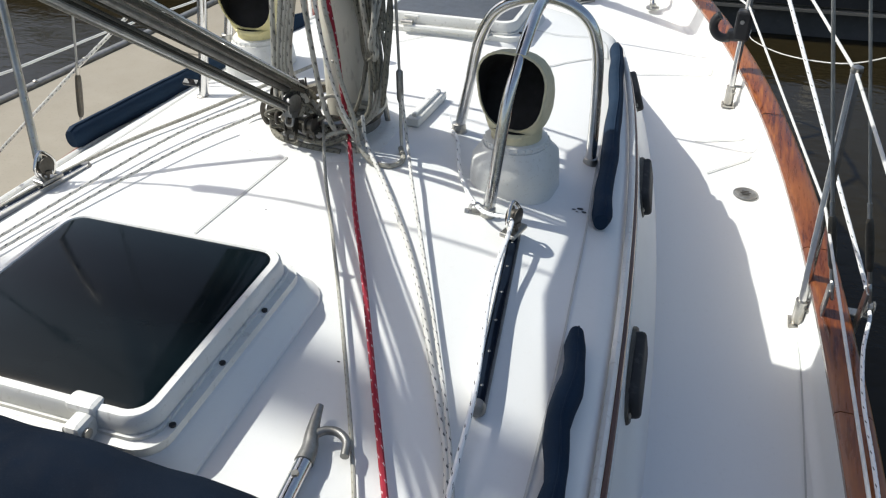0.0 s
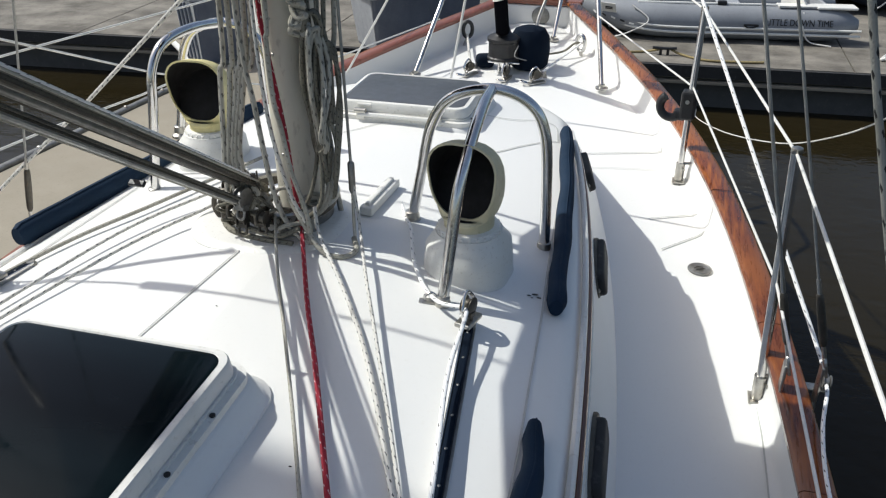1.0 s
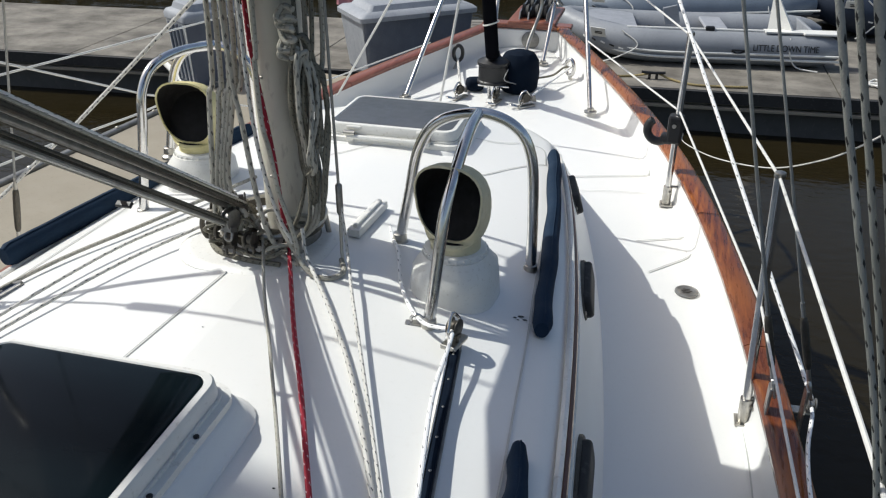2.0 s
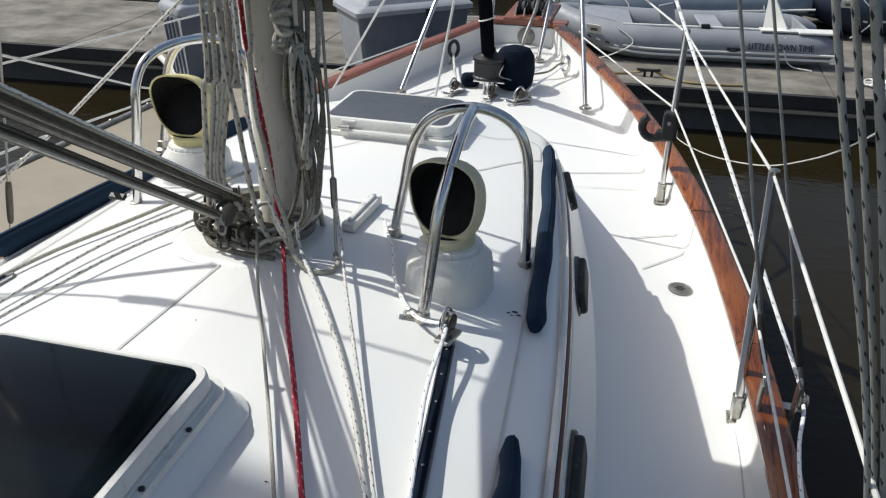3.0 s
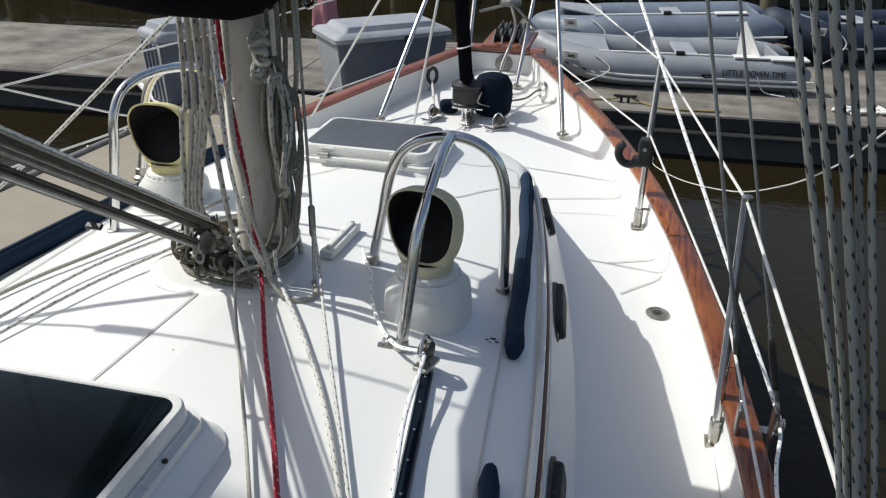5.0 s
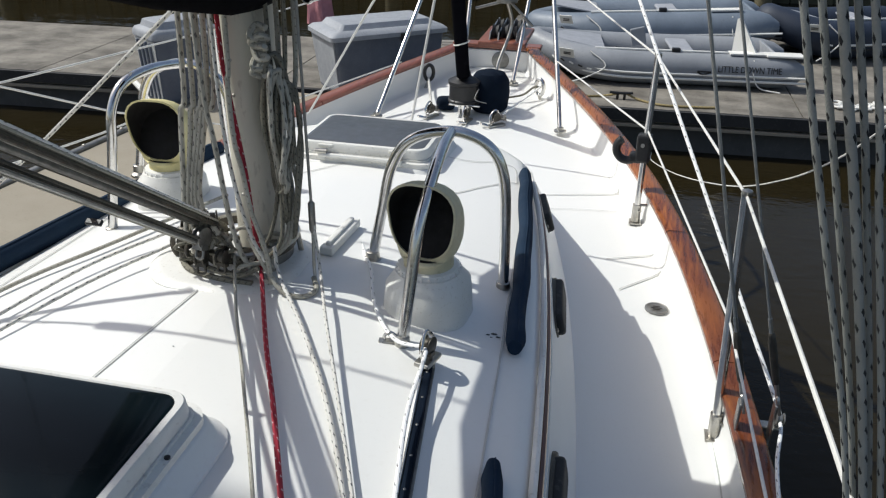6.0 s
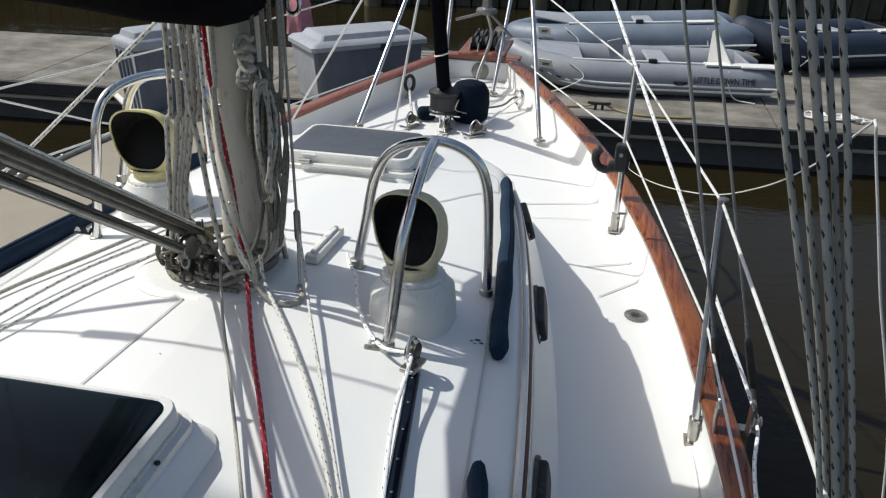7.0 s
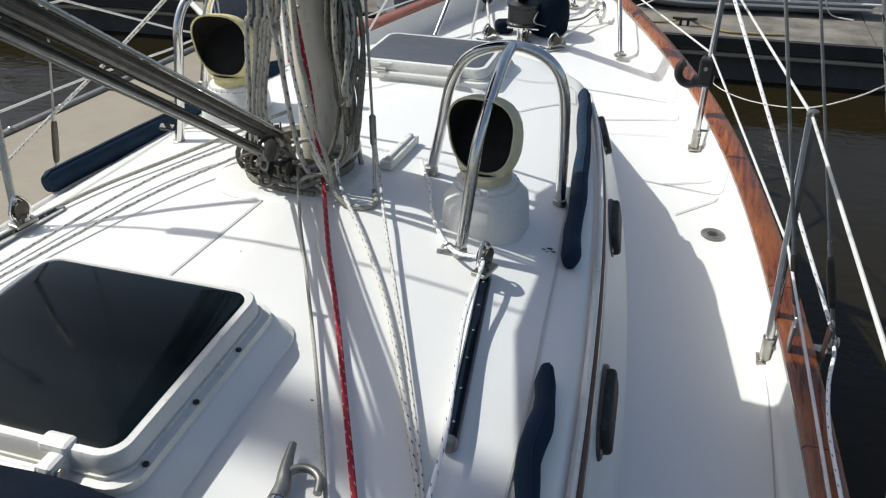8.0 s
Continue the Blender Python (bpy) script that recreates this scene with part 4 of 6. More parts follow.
for ax, ay, az, rr, rz in ((-0.175, -0.03, 0.06, 0.030, 70), (-0.14, -0.10, 0.05, 0.028, 40), (-0.05, -0.15, 0.045, 0.032, 95), (0.02, -0.15, 0.05, 0.028, 80), (-0.10, -0.09, 0.12, 0.030, 20), (-0.02, -0.12, 0.13, 0.026, 120), (-0.19, 0.04, 0.05, 0.028, 100)):
    pulley(org, (ax * 0.74, ay, az), rr * 0.62, rz, 15, dark_steel)
for ax, ay, rr, tilt in ((-0.128, -0.060, 0.031, 10), (-0.098, -0.088, 0.024, 60)):
    hoop = [(rr * math.cos(a) * math.cos(radians(tilt)), rr * math.cos(a) * math.sin(radians(tilt)), rr * 1.25 * math.sin(a)) for a in np.linspace(0, 2 * math.pi, 19)]
    part("hoop", moved(tube(hoop, 0.0065, 8, 3), Matrix.Translation((ax, ay, 0.020))), dark_steel, org, "dark steel hoop standing on the ring", smooth=True)
random.seed(33)
for i in range(5):
    a0 = random.uniform(2.6, 5.6)
    tangle = [(0.120 * math.cos(a0 + 0.32 * k) * random.uniform(0.75, 1.1), 0.125 * math.sin(a0 + 0.32 * k) * random.uniform(0.8, 1.1), random.uniform(0.0, 0.10)) for k in range(6)]
    part("lashing", tube(tangle, random.uniform(0.0035, 0.006), 7, 6), (rope_old, rope_grey, dark_steel)[i % 3], org, "dirty lashing through the blocks", smooth=True)

boom = thing("boom", (0.0, 1.46, 1.24), "aluminium boom under a black sail cover", "boom")
part("spar", tube([(0, 0.0, 0), (0, -3.2, 0.35)], 0.055, 20, 0), mast_paint, boom, smooth=True)
part("gooseneck", box((0.05, 0.08, 0.07), (0, 0.03, 0), 0.008), alloy, boom)
cover = thing("sail_cover", (0.0, 1.46, 1.24), "black canvas sail cover lashed along the boom and round the mast", "sail cover")
loops = []
for y, zb, hw, zt in ((1.86, 1.15, 0.060, 1.62), (1.845, 1.095, 0.120, 1.70), (1.76, 1.066, 0.140, 1.74), (1.60, 1.050, 0.140, 1.72), (1.42, 1.074, 0.140, 1.66), (1.22, 1.118, 0.132, 1.60), (1.0, 1.180, 0.128, 1.57), (0.88, 1.208, 0.124, 1.55), (0.7, 1.235, 0.120, 1.54), (0.3, 1.270, 0.115, 1.54), (-0.5, 1.345, 0.105, 1.58), (-1.7, 1.46, 0.085, 1.64)):
    zc, hz = (zb + zt) / 2, (zt - zb) / 2
    lp = []
    for k in range(28):
        a = 2 * math.pi * k / 28
        wob = 1 + 0.05 * math.sin(3 * a + y * 7) + 0.03 * math.sin(7 * a - y * 15)
        lp.append((hw * wob * math.copysign(abs(math.cos(a)) ** (0.8 if math.sin(a) > 0 or y > 1.65 else 1.25), math.cos(a)) + 0.02 + 0.038 * max(0.0, 1 - abs(y - 1.42) / 0.22), y - 1.46, zc - 1.24 + hz * math.copysign(abs(math.sin(a)) ** 0.9, math.sin(a))))
    loops.append(lp)
part("canvas", rings(loops[::-1]), canvas_black, cover, smooth=True)
part("hem_seam", tube([(0.125, 1.40 - 1.46, -0.10), (0.125, 1.58 - 1.46, -0.110), (0.115, 1.70 - 1.46, -0.105), (0.07, 1.79 - 1.46, -0.07)], 0.004, 6), canvas_black, cover, "sewn hem")
ringp = [(0.014 * math.cos(a), 0.004 * math.sin(a), 0.019 * math.sin(a)) for a in np.linspace(0, 2 * math.pi, 17)]
part("ring", moved(tube(ringp, 0.005, 8, 3), Matrix.Translation((0.118, 0.20, -0.158))), steel, cover, "steel lashing ring", smooth=True)

# boom vang: many parts of line between mast foot and boom
vang = thing("boom_vang", (-0.065, 1.47, 0.585), "many-part boom vang tackle of grey lines between mast foot and boom", "tackle")
random.seed(3)
for i in range(8):
    off = Vector((-0.062 + 0.0118 * i, 0.0, 0.024 + 0.014 * (i % 3)))
    part("line", tube([off * 0.8, Vector((0.085, -1.05, 0.700)) + off * 1.05], (0.0050, 0.0030, 0.0042, 0.0026)[i % 4], 8, 0), (rope_soot, wire_mat, rope_old, dark_steel, rope_soot, rope_bright, dark_steel, rope_grey)[i], vang, smooth=True)
for i in range(5):
    off = Vector((-0.055 + 0.0115 * i, -0.01, -0.022 - 0.012 * (i % 2)))
    part("line", tube([off * 0.9, Vector((0.085, -1.05, 0.733)) + off * 1.05], (0.0046, 0.0030, 0.0040)[i % 3], 8, 0), (rope_old, rope_grey, rope_soot, wire_mat, rope_soot)[i], vang, smooth=True)
part("strut", tube([(-0.025, 0.02, 0.0), (0.08, -1.05, 0.715)], 0.0055, 10, 0), alloy, vang, "grey alloy strut", smooth=True)
pulley(vang, (-0.03, 0.01, 0.02), 0.027, 100, 30)
pulley(vang, (-0.01, -0.03, 0.00), 0.024, 80, 20)
pulley(vang, (0.085, -1.05, 0.66), 0.036, 90, -30)
part("tag", box((0.030, 0.012, 0.007), (0.012, -0.40, 0.205), 0.002, (30, 0, 0)), black_plastic, vang, "small black tag")


# ---- running rigging on the coachroof ----
def on_roof(pts, lift=0.010):
    return [(x, y, roof(x, y) + lift + (p[2] if len(p) > 2 else 0)) for p in pts for x, y in (p[:2],)]


rope("halyard_tail", [(-0.02, 1.485, 1.9), (-0.004, 1.480, 1.05), (0.002, 1.478, 0.942), (0.026, 1.476, 0.747), (0.033, 1.474, 0.656), (0.040, 1.470, 0.588), (0.048, 1.464, 0.512)] + on_roof([(0.16, 1.23, 0.008), (0.253, 1.049, 0.004), (0.388, 0.772, 0.003), (0.48, 0.584, 0.003), (0.60, 0.34), (0.68, 0.0)]), 0.0052, rope_red, "red braided halyard tail with white flecks, leading aft", "halyard tails")
rope("halyard_tail", [(-0.029, 1.495, 0.53)] + on_roof([(0.06, 1.31, 0.02), (0.165, 1.114, 0.012), (0.309, 0.839, 0.004), (0.436, 0.578, 0.002), (0.52, 0.36), (0.58, 0.0)]), 0.0034, rope_grey, "thin grey halyard tail leading aft over the coachroof", "halyard tails")
rope("halyard_tail", [(0.075, 1.485, 0.56), (0.09, 1.465, 0.50)] + on_roof([(0.19, 1.33, 0.006), (0.292, 1.174), (0.37, 1.03), (0.43, 0.906), (0.49, 0.78), (0.535, 0.67), (0.60, 0.42), (0.66, 0.0)]), 0.0046, rope_white, "white braided halyard tail with black flecks", "halyard tails")
rope("halyard_tail", [(0.142, 1.55, 0.62), (0.163, 1.526, 0.505)] + on_roof([(0.24, 1.35, 0.022), (0.318, 1.183, 0.012), (0.443, 0.911, 0.004), (0.532, 0.70, 0.002), (0.61, 0.45), (0.69, 0.0)]), 0.0038, rope_white, "thin white halyard tail with dark flecks", "halyard tails")
rope("jib_sheet", [(0.170, 1.80, 0.455), (0.225, 1.674, 0.46)] + on_roof([(0.262, 1.60, 0.004), (0.305, 1.48), (0.352, 1.392), (0.400, 1.330, 0.012), (0.440, 1.303, 0.03), (0.470, 1.285, 0.045), (0.478, 1.24, 0.045), (0.486, 1.084, 0.035), (0.529, 0.83, 0.03), (0.545, 0.66, 0.02), (0.58, 0.3, 0.01)]), 0.0044, rope_bright, "white sheet with sparse dark flecks passing round a block", "sheets")
for pts, r_, lab in ((([(-0.20, 1.66, 0.525)], [(-0.278, 1.632, 0.02), (-0.409, 1.426, 0.01), (-0.523, 0.997), (-0.60, 0.55), (-0.66, 0.0)]), 0.0040, "dark-flecked sheet leading aft on the port side"),
                    (([(-0.18, 1.60, 0.520)], [(-0.232, 1.562, 0.02), (-0.352, 1.340, 0.01), (-0.478, 0.947), (-0.55, 0.55), (-0.62, 0.0)]), 0.0040, "dark-flecked sheet leading aft on the port side"),
                    (([(-0.26, 1.92, 0.470)], [(-0.418, 1.606, 0.004), (-0.548, 1.397, 0.002), (-0.640, 1.126), (-0.69, 0.7)]), 0.0050, "grey control line along the port side")):
    rope("sheet", pts[0] + on_roof(pts[1]), r_, rope_white if r_ < 0.0045 else rope_grey, lab, "sheets")

# halyards and coils on the mast
random.seed(21)
for i, (x0, x1) in enumerate(((-0.100, -0.128), (-0.082, -0.118), (-0.062, -0.108), (-0.046, -0.100), (-0.030, -0.090))):
    rope("halyard", [(x0 * 0.8, 1.52, 2.6), (x0, 1.50, 1.06), ((x0 + x1) / 2 + random.uniform(-0.008, 0.008), 1.495, 0.84), (x1, 1.48, 0.66), (x1 + 0.01 * i, 1.47, 0.58)], 0.0060, rope_dirty if i % 2 == 0 else rope_grey, "dirty white halyard with dark flecks beside the mast", "halyards")
for i, (x0, y0, x1, y1) in enumerate(((0.070, 1.545, 0.066, 1.53), (0.100, 1.565, 0.112, 1.54), (0.118, 1.575, 0.104, 1.54), (0.108, 1.55, 0.098, 1.52), (0.080, 1.575, 0.11, 1.56))):
    bend = random.uniform(-0.026, 0.026)
    rope("halyard", [(x0 * 0.7, y0, 2.5), (x0, y0, 1.10), (x0 + bend, y0 - 0.02, 0.86), (x1 + bend * 0.5, y1, 0.68), (x1 - 0.012, y1 - 0.02, 0.57), (x1 - 0.055, y1 - 0.03, 0.515)], random.choice((0.0058, 0.0064, 0.0050)), rope_grey if i % 3 else rope_old, "dirty grey halyard beside the mast", "halyards")
for i, (zt, zb, w, cy) in enumerate(((0.98, 0.60, 0.026, 1.520), (0.95, 0.66, 0.020, 1.508), (0.92, 0.56, 0.030, 1.530))):
    cx = 0.086 + 0.008 * i
    lp = []
    for t in range(3):
        tw, th_ = random.uniform(0.45, 1.0), random.uniform(0.72, 1.05)
        for a in np.linspace(0, 2 * math.pi, 12, endpoint=False):
            lp.append((cx + w * tw * math.cos(a) + random.uniform(-0.006, 0.006), cy + 0.007 * t + 0.012 * math.sin(2 * a), zt + (zt - zb) / 2 * th_ * (math.sin(a) - 1)))
    rope("halyard_coil", lp, 0.0050, (rope_old, rope_dirty, rope_old)[i], "coiled halyard hung on the mast", "halyard coils", smooth=5)
kn = []
for i in range(18):
    a = i * 1.9
    kn.append((0.066 + 0.018 * math.cos(a), 1.512 + 0.010 * math.sin(a * 1.3), 1.035 - 0.006 * i + 0.010 * math.sin(a)))
for pts, r_, m_, lab in (([(-0.046, 1.46, 1.9), (-0.042, 1.455, 1.066), (-0.040, 1.455, 0.975), (-0.037, 1.455, 0.881), (-0.027, 1.455, 0.808), (-0.019, 1.455, 0.719), (-0.011, 1.455, 0.64), (0.005, 1.455, 0.559), (0.037, 1.453, 0.506), (0.073, 1.45, 0.486)], 0.0062, rope_dirty, "white halyard with dark flecks crossing before the mast"),
                         ([(0.026, 1.47, 1.9), (0.021, 1.462, 1.047), (0.015, 1.46, 0.933), (0.018, 1.457, 0.813), (0.030, 1.455, 0.75), (0.041, 1.455, 0.66), (0.053, 1.453, 0.621), (0.072, 1.45, 0.554), (0.077, 1.45, 0.484)], 0.0055, rope_grey, "dirty grey halyard before the mast"),
                         ([(-0.012, 1.47, 1.9), (-0.010, 1.464, 1.067), (-0.008, 1.462, 0.883), (0.001, 1.460, 0.759), (0.019, 1.458, 0.655), (0.039, 1.455, 0.589), (0.066, 1.453, 0.537)], 0.0045, rope_white, "thin pale halyard before the mast")):
    rope("halyard", pts, r_, m_, lab, "halyards")
rope("rope_hitch", kn, 0.0065, rope_grey, "knotted halyard hitch on a mast cleat")
rope("rope_loop", [(0.02, 1.475, 0.58), (0.065, 1.455, 0.52), (0.11, 1.435, 0.476), (0.155, 1.44, 0.468), (0.172, 1.475, 0.468), (0.150, 1.52, 0.472)], 0.0062, rope_grey, "grey rope loop lying by the mast foot")
rope("rope_loop", [(-0.165, 1.60, 0.55), (-0.178, 1.53, 0.50), (-0.14, 1.475, 0.482), (-0.05, 1.45, 0.480), (0.03, 1.45, 0.478)], 0.007, rope_old, "old brown rope round the mast foot")
rope("rope_loop", [(-0.14, 1.53, 0.58), (-0.168, 1.51, 0.53), (-0.13, 1.48, 0.51), (-0.08, 1.46, 0.50), (0.0, 1.44, 0.50), (0.05, 1.45, 0.52)], 0.006, rope_old, "old rope tangle at the mast foot")
st_ = thing("stay_wire", (0.142, 1.55, 0.60), "thin grey wire with a swage fitting beside the mast", "wire")
part("wire", tube([(-0.03, 0.02, 2.2), (-0.006, 0, 0.46), (0, 0, 0.03)], 0.0035, 8, 0), wire_mat, st_, smooth=True)
part("swage", lathe([(0.004, 0.05), (0.008, 0.045), (0.008, -0.02), (0.004, -0.03)], 12), alloy, st_, smooth=True)
part("toggle", tube([(0, 0, -0.02), (0.006, -0.02, -0.11), (0.012, -0.03, -0.145)], 0.004, 8, 0), steel_worn, st_)


# ---- tracks, covers, trim ----
def genoa_track(p0, p1, label, side):
    a, b = Vector(p0), Vector(p1)
    d = (b - a)
    o = thing("sheet_track", (a + b) / 2, label, "track", "sheet tracks", rz=math.degrees(math.atan2(d.y, d.x)))
    L = d.length
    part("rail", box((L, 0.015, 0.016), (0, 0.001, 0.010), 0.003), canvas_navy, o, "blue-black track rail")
    part("edge_strip", box((L, 0.0035, 0.018), (0, -0.0095 * side, 0.0105), 0.0012), steel, o, "bright steel edge strip")
    part("flange", box((L, 0.026, 0.004), (0, 0, 0.001), 0.001), alloy, o)
    for s in (-1, 1):
        part("end_stop", lathe([(0.0125, 0), (0.013, 0.013), (0.009, 0.020)], 16, (s * L / 2, 0, 0.0)), alloy, o, smooth=True)
    for i in range(6):
        part("bolt", lathe([(0.0028, 0), (0.0028, 0.001), (0.0015, 0.002)], 8, (-L / 2 + (i + 0.5) * L / 6, 0.001, 0.0175)), alloy, o)
    return o


tz = lambda x, y: roof(x, y) + 0.002
genoa_track((0.474, 1.305, tz(0.474, 1.305)), (0.536, 0.822, tz(0.536, 0.822)), "black sheet track with alloy ends on the coachroof", 1)
genoa_track((-0.575, 1.315, tz(0.575, 1.315)), (-0.665, 0.800, tz(0.665, 0.80)), "black sheet track with alloy ends, port side of coachroof", -1)


def lead_block(at, rz, label):
    o = thing("lead_block", at, label, "block", "lead blocks", rz=rz)
    part("base", box((0.058, 0.034, 0.010), (0, 0, 0.005), 0.003), steel_worn, o)
    pulley(o, (0.0, 0, 0.040), 0.019, 0, 10, dark_steel)
    part("bail", tube([(-0.018, 0, 0.01), (-0.026, 0, 0.038), (0, 0.004, 0.070), (0.026, 0, 0.038), (0.018, 0, 0.01)], 0.0036, 8, 6), steel, o, "bright steel bail", smooth=True)
    return o


lead_block((0.474, 1.295, tz(0.474, 1.295) + 0.016), 75, "steel lead block on the fore end of the sheet track")
lead_block((-0.592, 1.215, tz(0.592, 1.215) + 0.018), 80, "steel lead block on the port sheet track")
pe = thing("pad_eye", (0.380, 1.352, roof(0.38, 1.352)), "small steel pad eye on the coachroof", "fitting", rz=10)
part("plate", box((0.050, 0.020, 0.004), (0, 0, 0.001), 0.0015), steel_worn, pe)
part("eye", tube([(-0.012, 0, 0.002), (-0.012, 0, 0.014), (0, 0, 0.022), (0.012, 0, 0.014), (0.012, 0, 0.002)], 0.0035, 8, 5), steel, pe, smooth=True)
lever = part("port_pole", tube([(-0.600, 1.210, 0.475), (-0.63, 1.255, 0.62), (-0.665, 1.305, 0.78), (-0.78, 1.47, 1.30)], 0.009, 10, 4), steel_worn, smooth=True)
tagged(lever, "slanting grey metal strut rising from the port lead block", "strut")


def rail_cover(pts, w, h, label, crease=0.6):
    """A soft canvas sleeve over a handrail, with blunt tapered ends."""
    p = smooth_path(pts, 7)
    n = len(p)
    loops = []
    for i, q in enumerate(p):
        d = (p[min(i + 1, n - 1)] - p[max(i - 1, 0)]).normalized()
        s = d.cross(Vector((0, 0, 1))).normalized()
        t = i / (n - 1)
        k = min(1.0, 0.72 + min(t, 1 - t) * 9) * (1 + 0.08 * crease * math.sin(17 * t + 1) + 0.05 * crease * math.sin(41 * t))
        q = q + s * 0.003 * crease * math.sin(23 * t + 0.7)
        lp = []
        for j in range(14):
            a = 2 * math.pi * j / 14
            lp.append(q + s * (w / 2 * k * math.cos(a)) + Vector((0, 0, h * 0.5 * k * math.sin(a) + h * 0.46)))
        loops.append([tuple(v) for v in lp])
    c0 = Vector(pts[len(pts) // 2])
    o = thing("handrail_cover", c0, label, "cover", "handrail covers")
    inv0 = Matrix.Translation(-c0)
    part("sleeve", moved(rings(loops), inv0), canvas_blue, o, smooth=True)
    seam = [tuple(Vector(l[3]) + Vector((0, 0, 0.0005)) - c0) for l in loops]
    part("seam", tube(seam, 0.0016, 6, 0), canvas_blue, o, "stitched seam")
    return o


rail_cover([(x_, y_, roof(x_, y_)) for x_, y_ in ((0.630, 1.425), (0.613, 1.62), (0.588, 1.90), (0.554, 2.18), (0.522, 2.41))], 0.041, 0.050, "navy canvas sleeve covering a handrail along the cabin edge")
rail_cover([(0.700, 0.20, roof(0.70, 0.2)), (0.690, 0.55, roof(0.69, 0.55)), (0.666, 0.80, roof(0.66, 0.8)), (0.652, 1.062, roof(0.65, 1.06))], 0.040, 0.052, "creased navy canvas sleeve covering the aft handrail", 1.6)
rail_cover([(-0.706, 1.425, 0.380), (-0.684, 1.55, 0.382), (-0.642, 1.76, 0.386), (-0.584, 2.05, 0.390), (-0.515, 2.38, 0.398)], 0.050, 0.062, "navy canvas sleeve covering the port handrail", 0.15)
for side in (1, -1):
    strip = [tuple(on_side(y, 0.90, side) + Vector((side * 0.006, 0, 0))) for y in np.linspace(-1.75, 2.52, 30)]
    tagged(part("teak_strip", tube(strip, 0.0085, 8, 2), teak_thin, smooth=True), "thin dark teak strip along the cabin edge", "trim", kind="structure")
    strip = [tuple(on_side(y, 0.985, side) + Vector((side * 0.004, 0, 0.004))) for y in np.linspace(-1.75, 2.50, 30)]
    tagged(part("white_strip", tube(strip, 0.0080, 8, 2), white_trim, smooth=True), "white moulded strip along the cabin edge", "trim", kind="structure")
    strip = [tuple(on_side(y, 0.80, side) + Vector((side * 0.004, 0, 0))) for y in np.linspace(-1.75, 2.50, 30)]
    tagged(part("white_strip", tube(strip, 0.0060, 8, 2), white_trim, smooth=True), "white moulded strip along the cabin edge", "trim", kind="structure")


def portlight(yc, length, height, side):
    """Oblong framed port on the sloping cabin side."""
    a, b = on_side(yc - length / 2, 0.60, side), on_side(yc + length / 2, 0.60, side)
    along = (b - a).normalized()
    upv = (on_side(yc, 0.8, side) - on_side(yc, 0.2, side)).normalized()
    out = along.cross(upv).normalized() * (1 if along.cross(upv).x * side > 0 else -1)
    m = Matrix((along, upv, out)).transposed().to_4x4()
    m.translation = on_side(yc, 0.60, side)
    o = new("portlight")
    o.matrix_basis = m
    tagged(o, "oblong portlight with raised black cover in the cabin side", "window", "portlights")
    r0 = [(length / 2 * math.copysign(abs(math.cos(a_)) ** 0.75, math.cos(a_)), height / 2 * math.copysign(abs(math.sin(a_)) ** 0.8, math.sin(a_))) for a_ in np.linspace(0, 2 * math.pi, 40, endpoint=False)]
    z = lambda k, zz: [(x * (1 - k), y * (1 - k * 1.6), zz) for x, y in r0]
    part("frame", rings([z(0, -0.004), z(0, 0.006), z(0.03, 0.010), z(0.14, 0.010)]), dark_steel, o, "dark grey oval flange", smooth=True)
    part("pane", rings([[(x * k, y * k2, zz) for x, y in rounded_rect(length * 0.78, height * 0.84, 0.022)] for k, k2, zz in ((1, 1, 0.008), (1, 1, 0.020), (0.985, 0.95, 0.026), (0.95, 0.85, 0.029))]), black_rubber, o, "raised black cover over the pane", smooth=True)
    for s in (-1, 1):
        part("screw", lathe([(0.006, 0.009), (0.006, 0.013), (0.003, 0.014)], 8, (s * length * 0.445, 0, 0)), steel_worn, o)
    return o


for yc in (1.262, 1.985, 2.58):
    for side in (1, -1):
        portlight(yc, 0.275, 0.086, side)

# navy canvas roll across the coachroof, aft of the hatch
loops = []
for i in range(25):
    x = -0.66 + i * 1.20 / 24
    r = 0.070 + 0.0015 * math.sin(i * 1.7)
    loops.append([(x, 0.425 + r * 1.1 * math.cos(a), roof(x, 0.42) + r * 0.95 + r * math.sin(a)) for a in np.linspace(0, 2 * math.pi, 18, endpoint=False)])
roll = thing("canvas_roll", (-0.1, 0.425, roof(0.1, 0.42)), "rolled navy canvas lying across the coachroof, its shade painted in dark", "canvas")
R0 = Matrix.Translation((0.1, -0.425, -roof(0.1, 0.42)))
# the dark navy carries the roll's shade
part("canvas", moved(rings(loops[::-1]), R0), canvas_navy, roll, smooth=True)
for k in (3, 9, 22):
    lp = [tuple(Vector((p[0], 0.425 + (p[1] - 0.425) * 1.04, roof(p[0], 0.42) + (p[2] - roof(p[0], 0.42) - 0.06) * 1.04 + 0.06))) for p in loops[k]]
    part("strap", moved(tube(lp + lp[:1], 0.006, 6, 0), R0), canvas_black, roll, "black webbing strap")

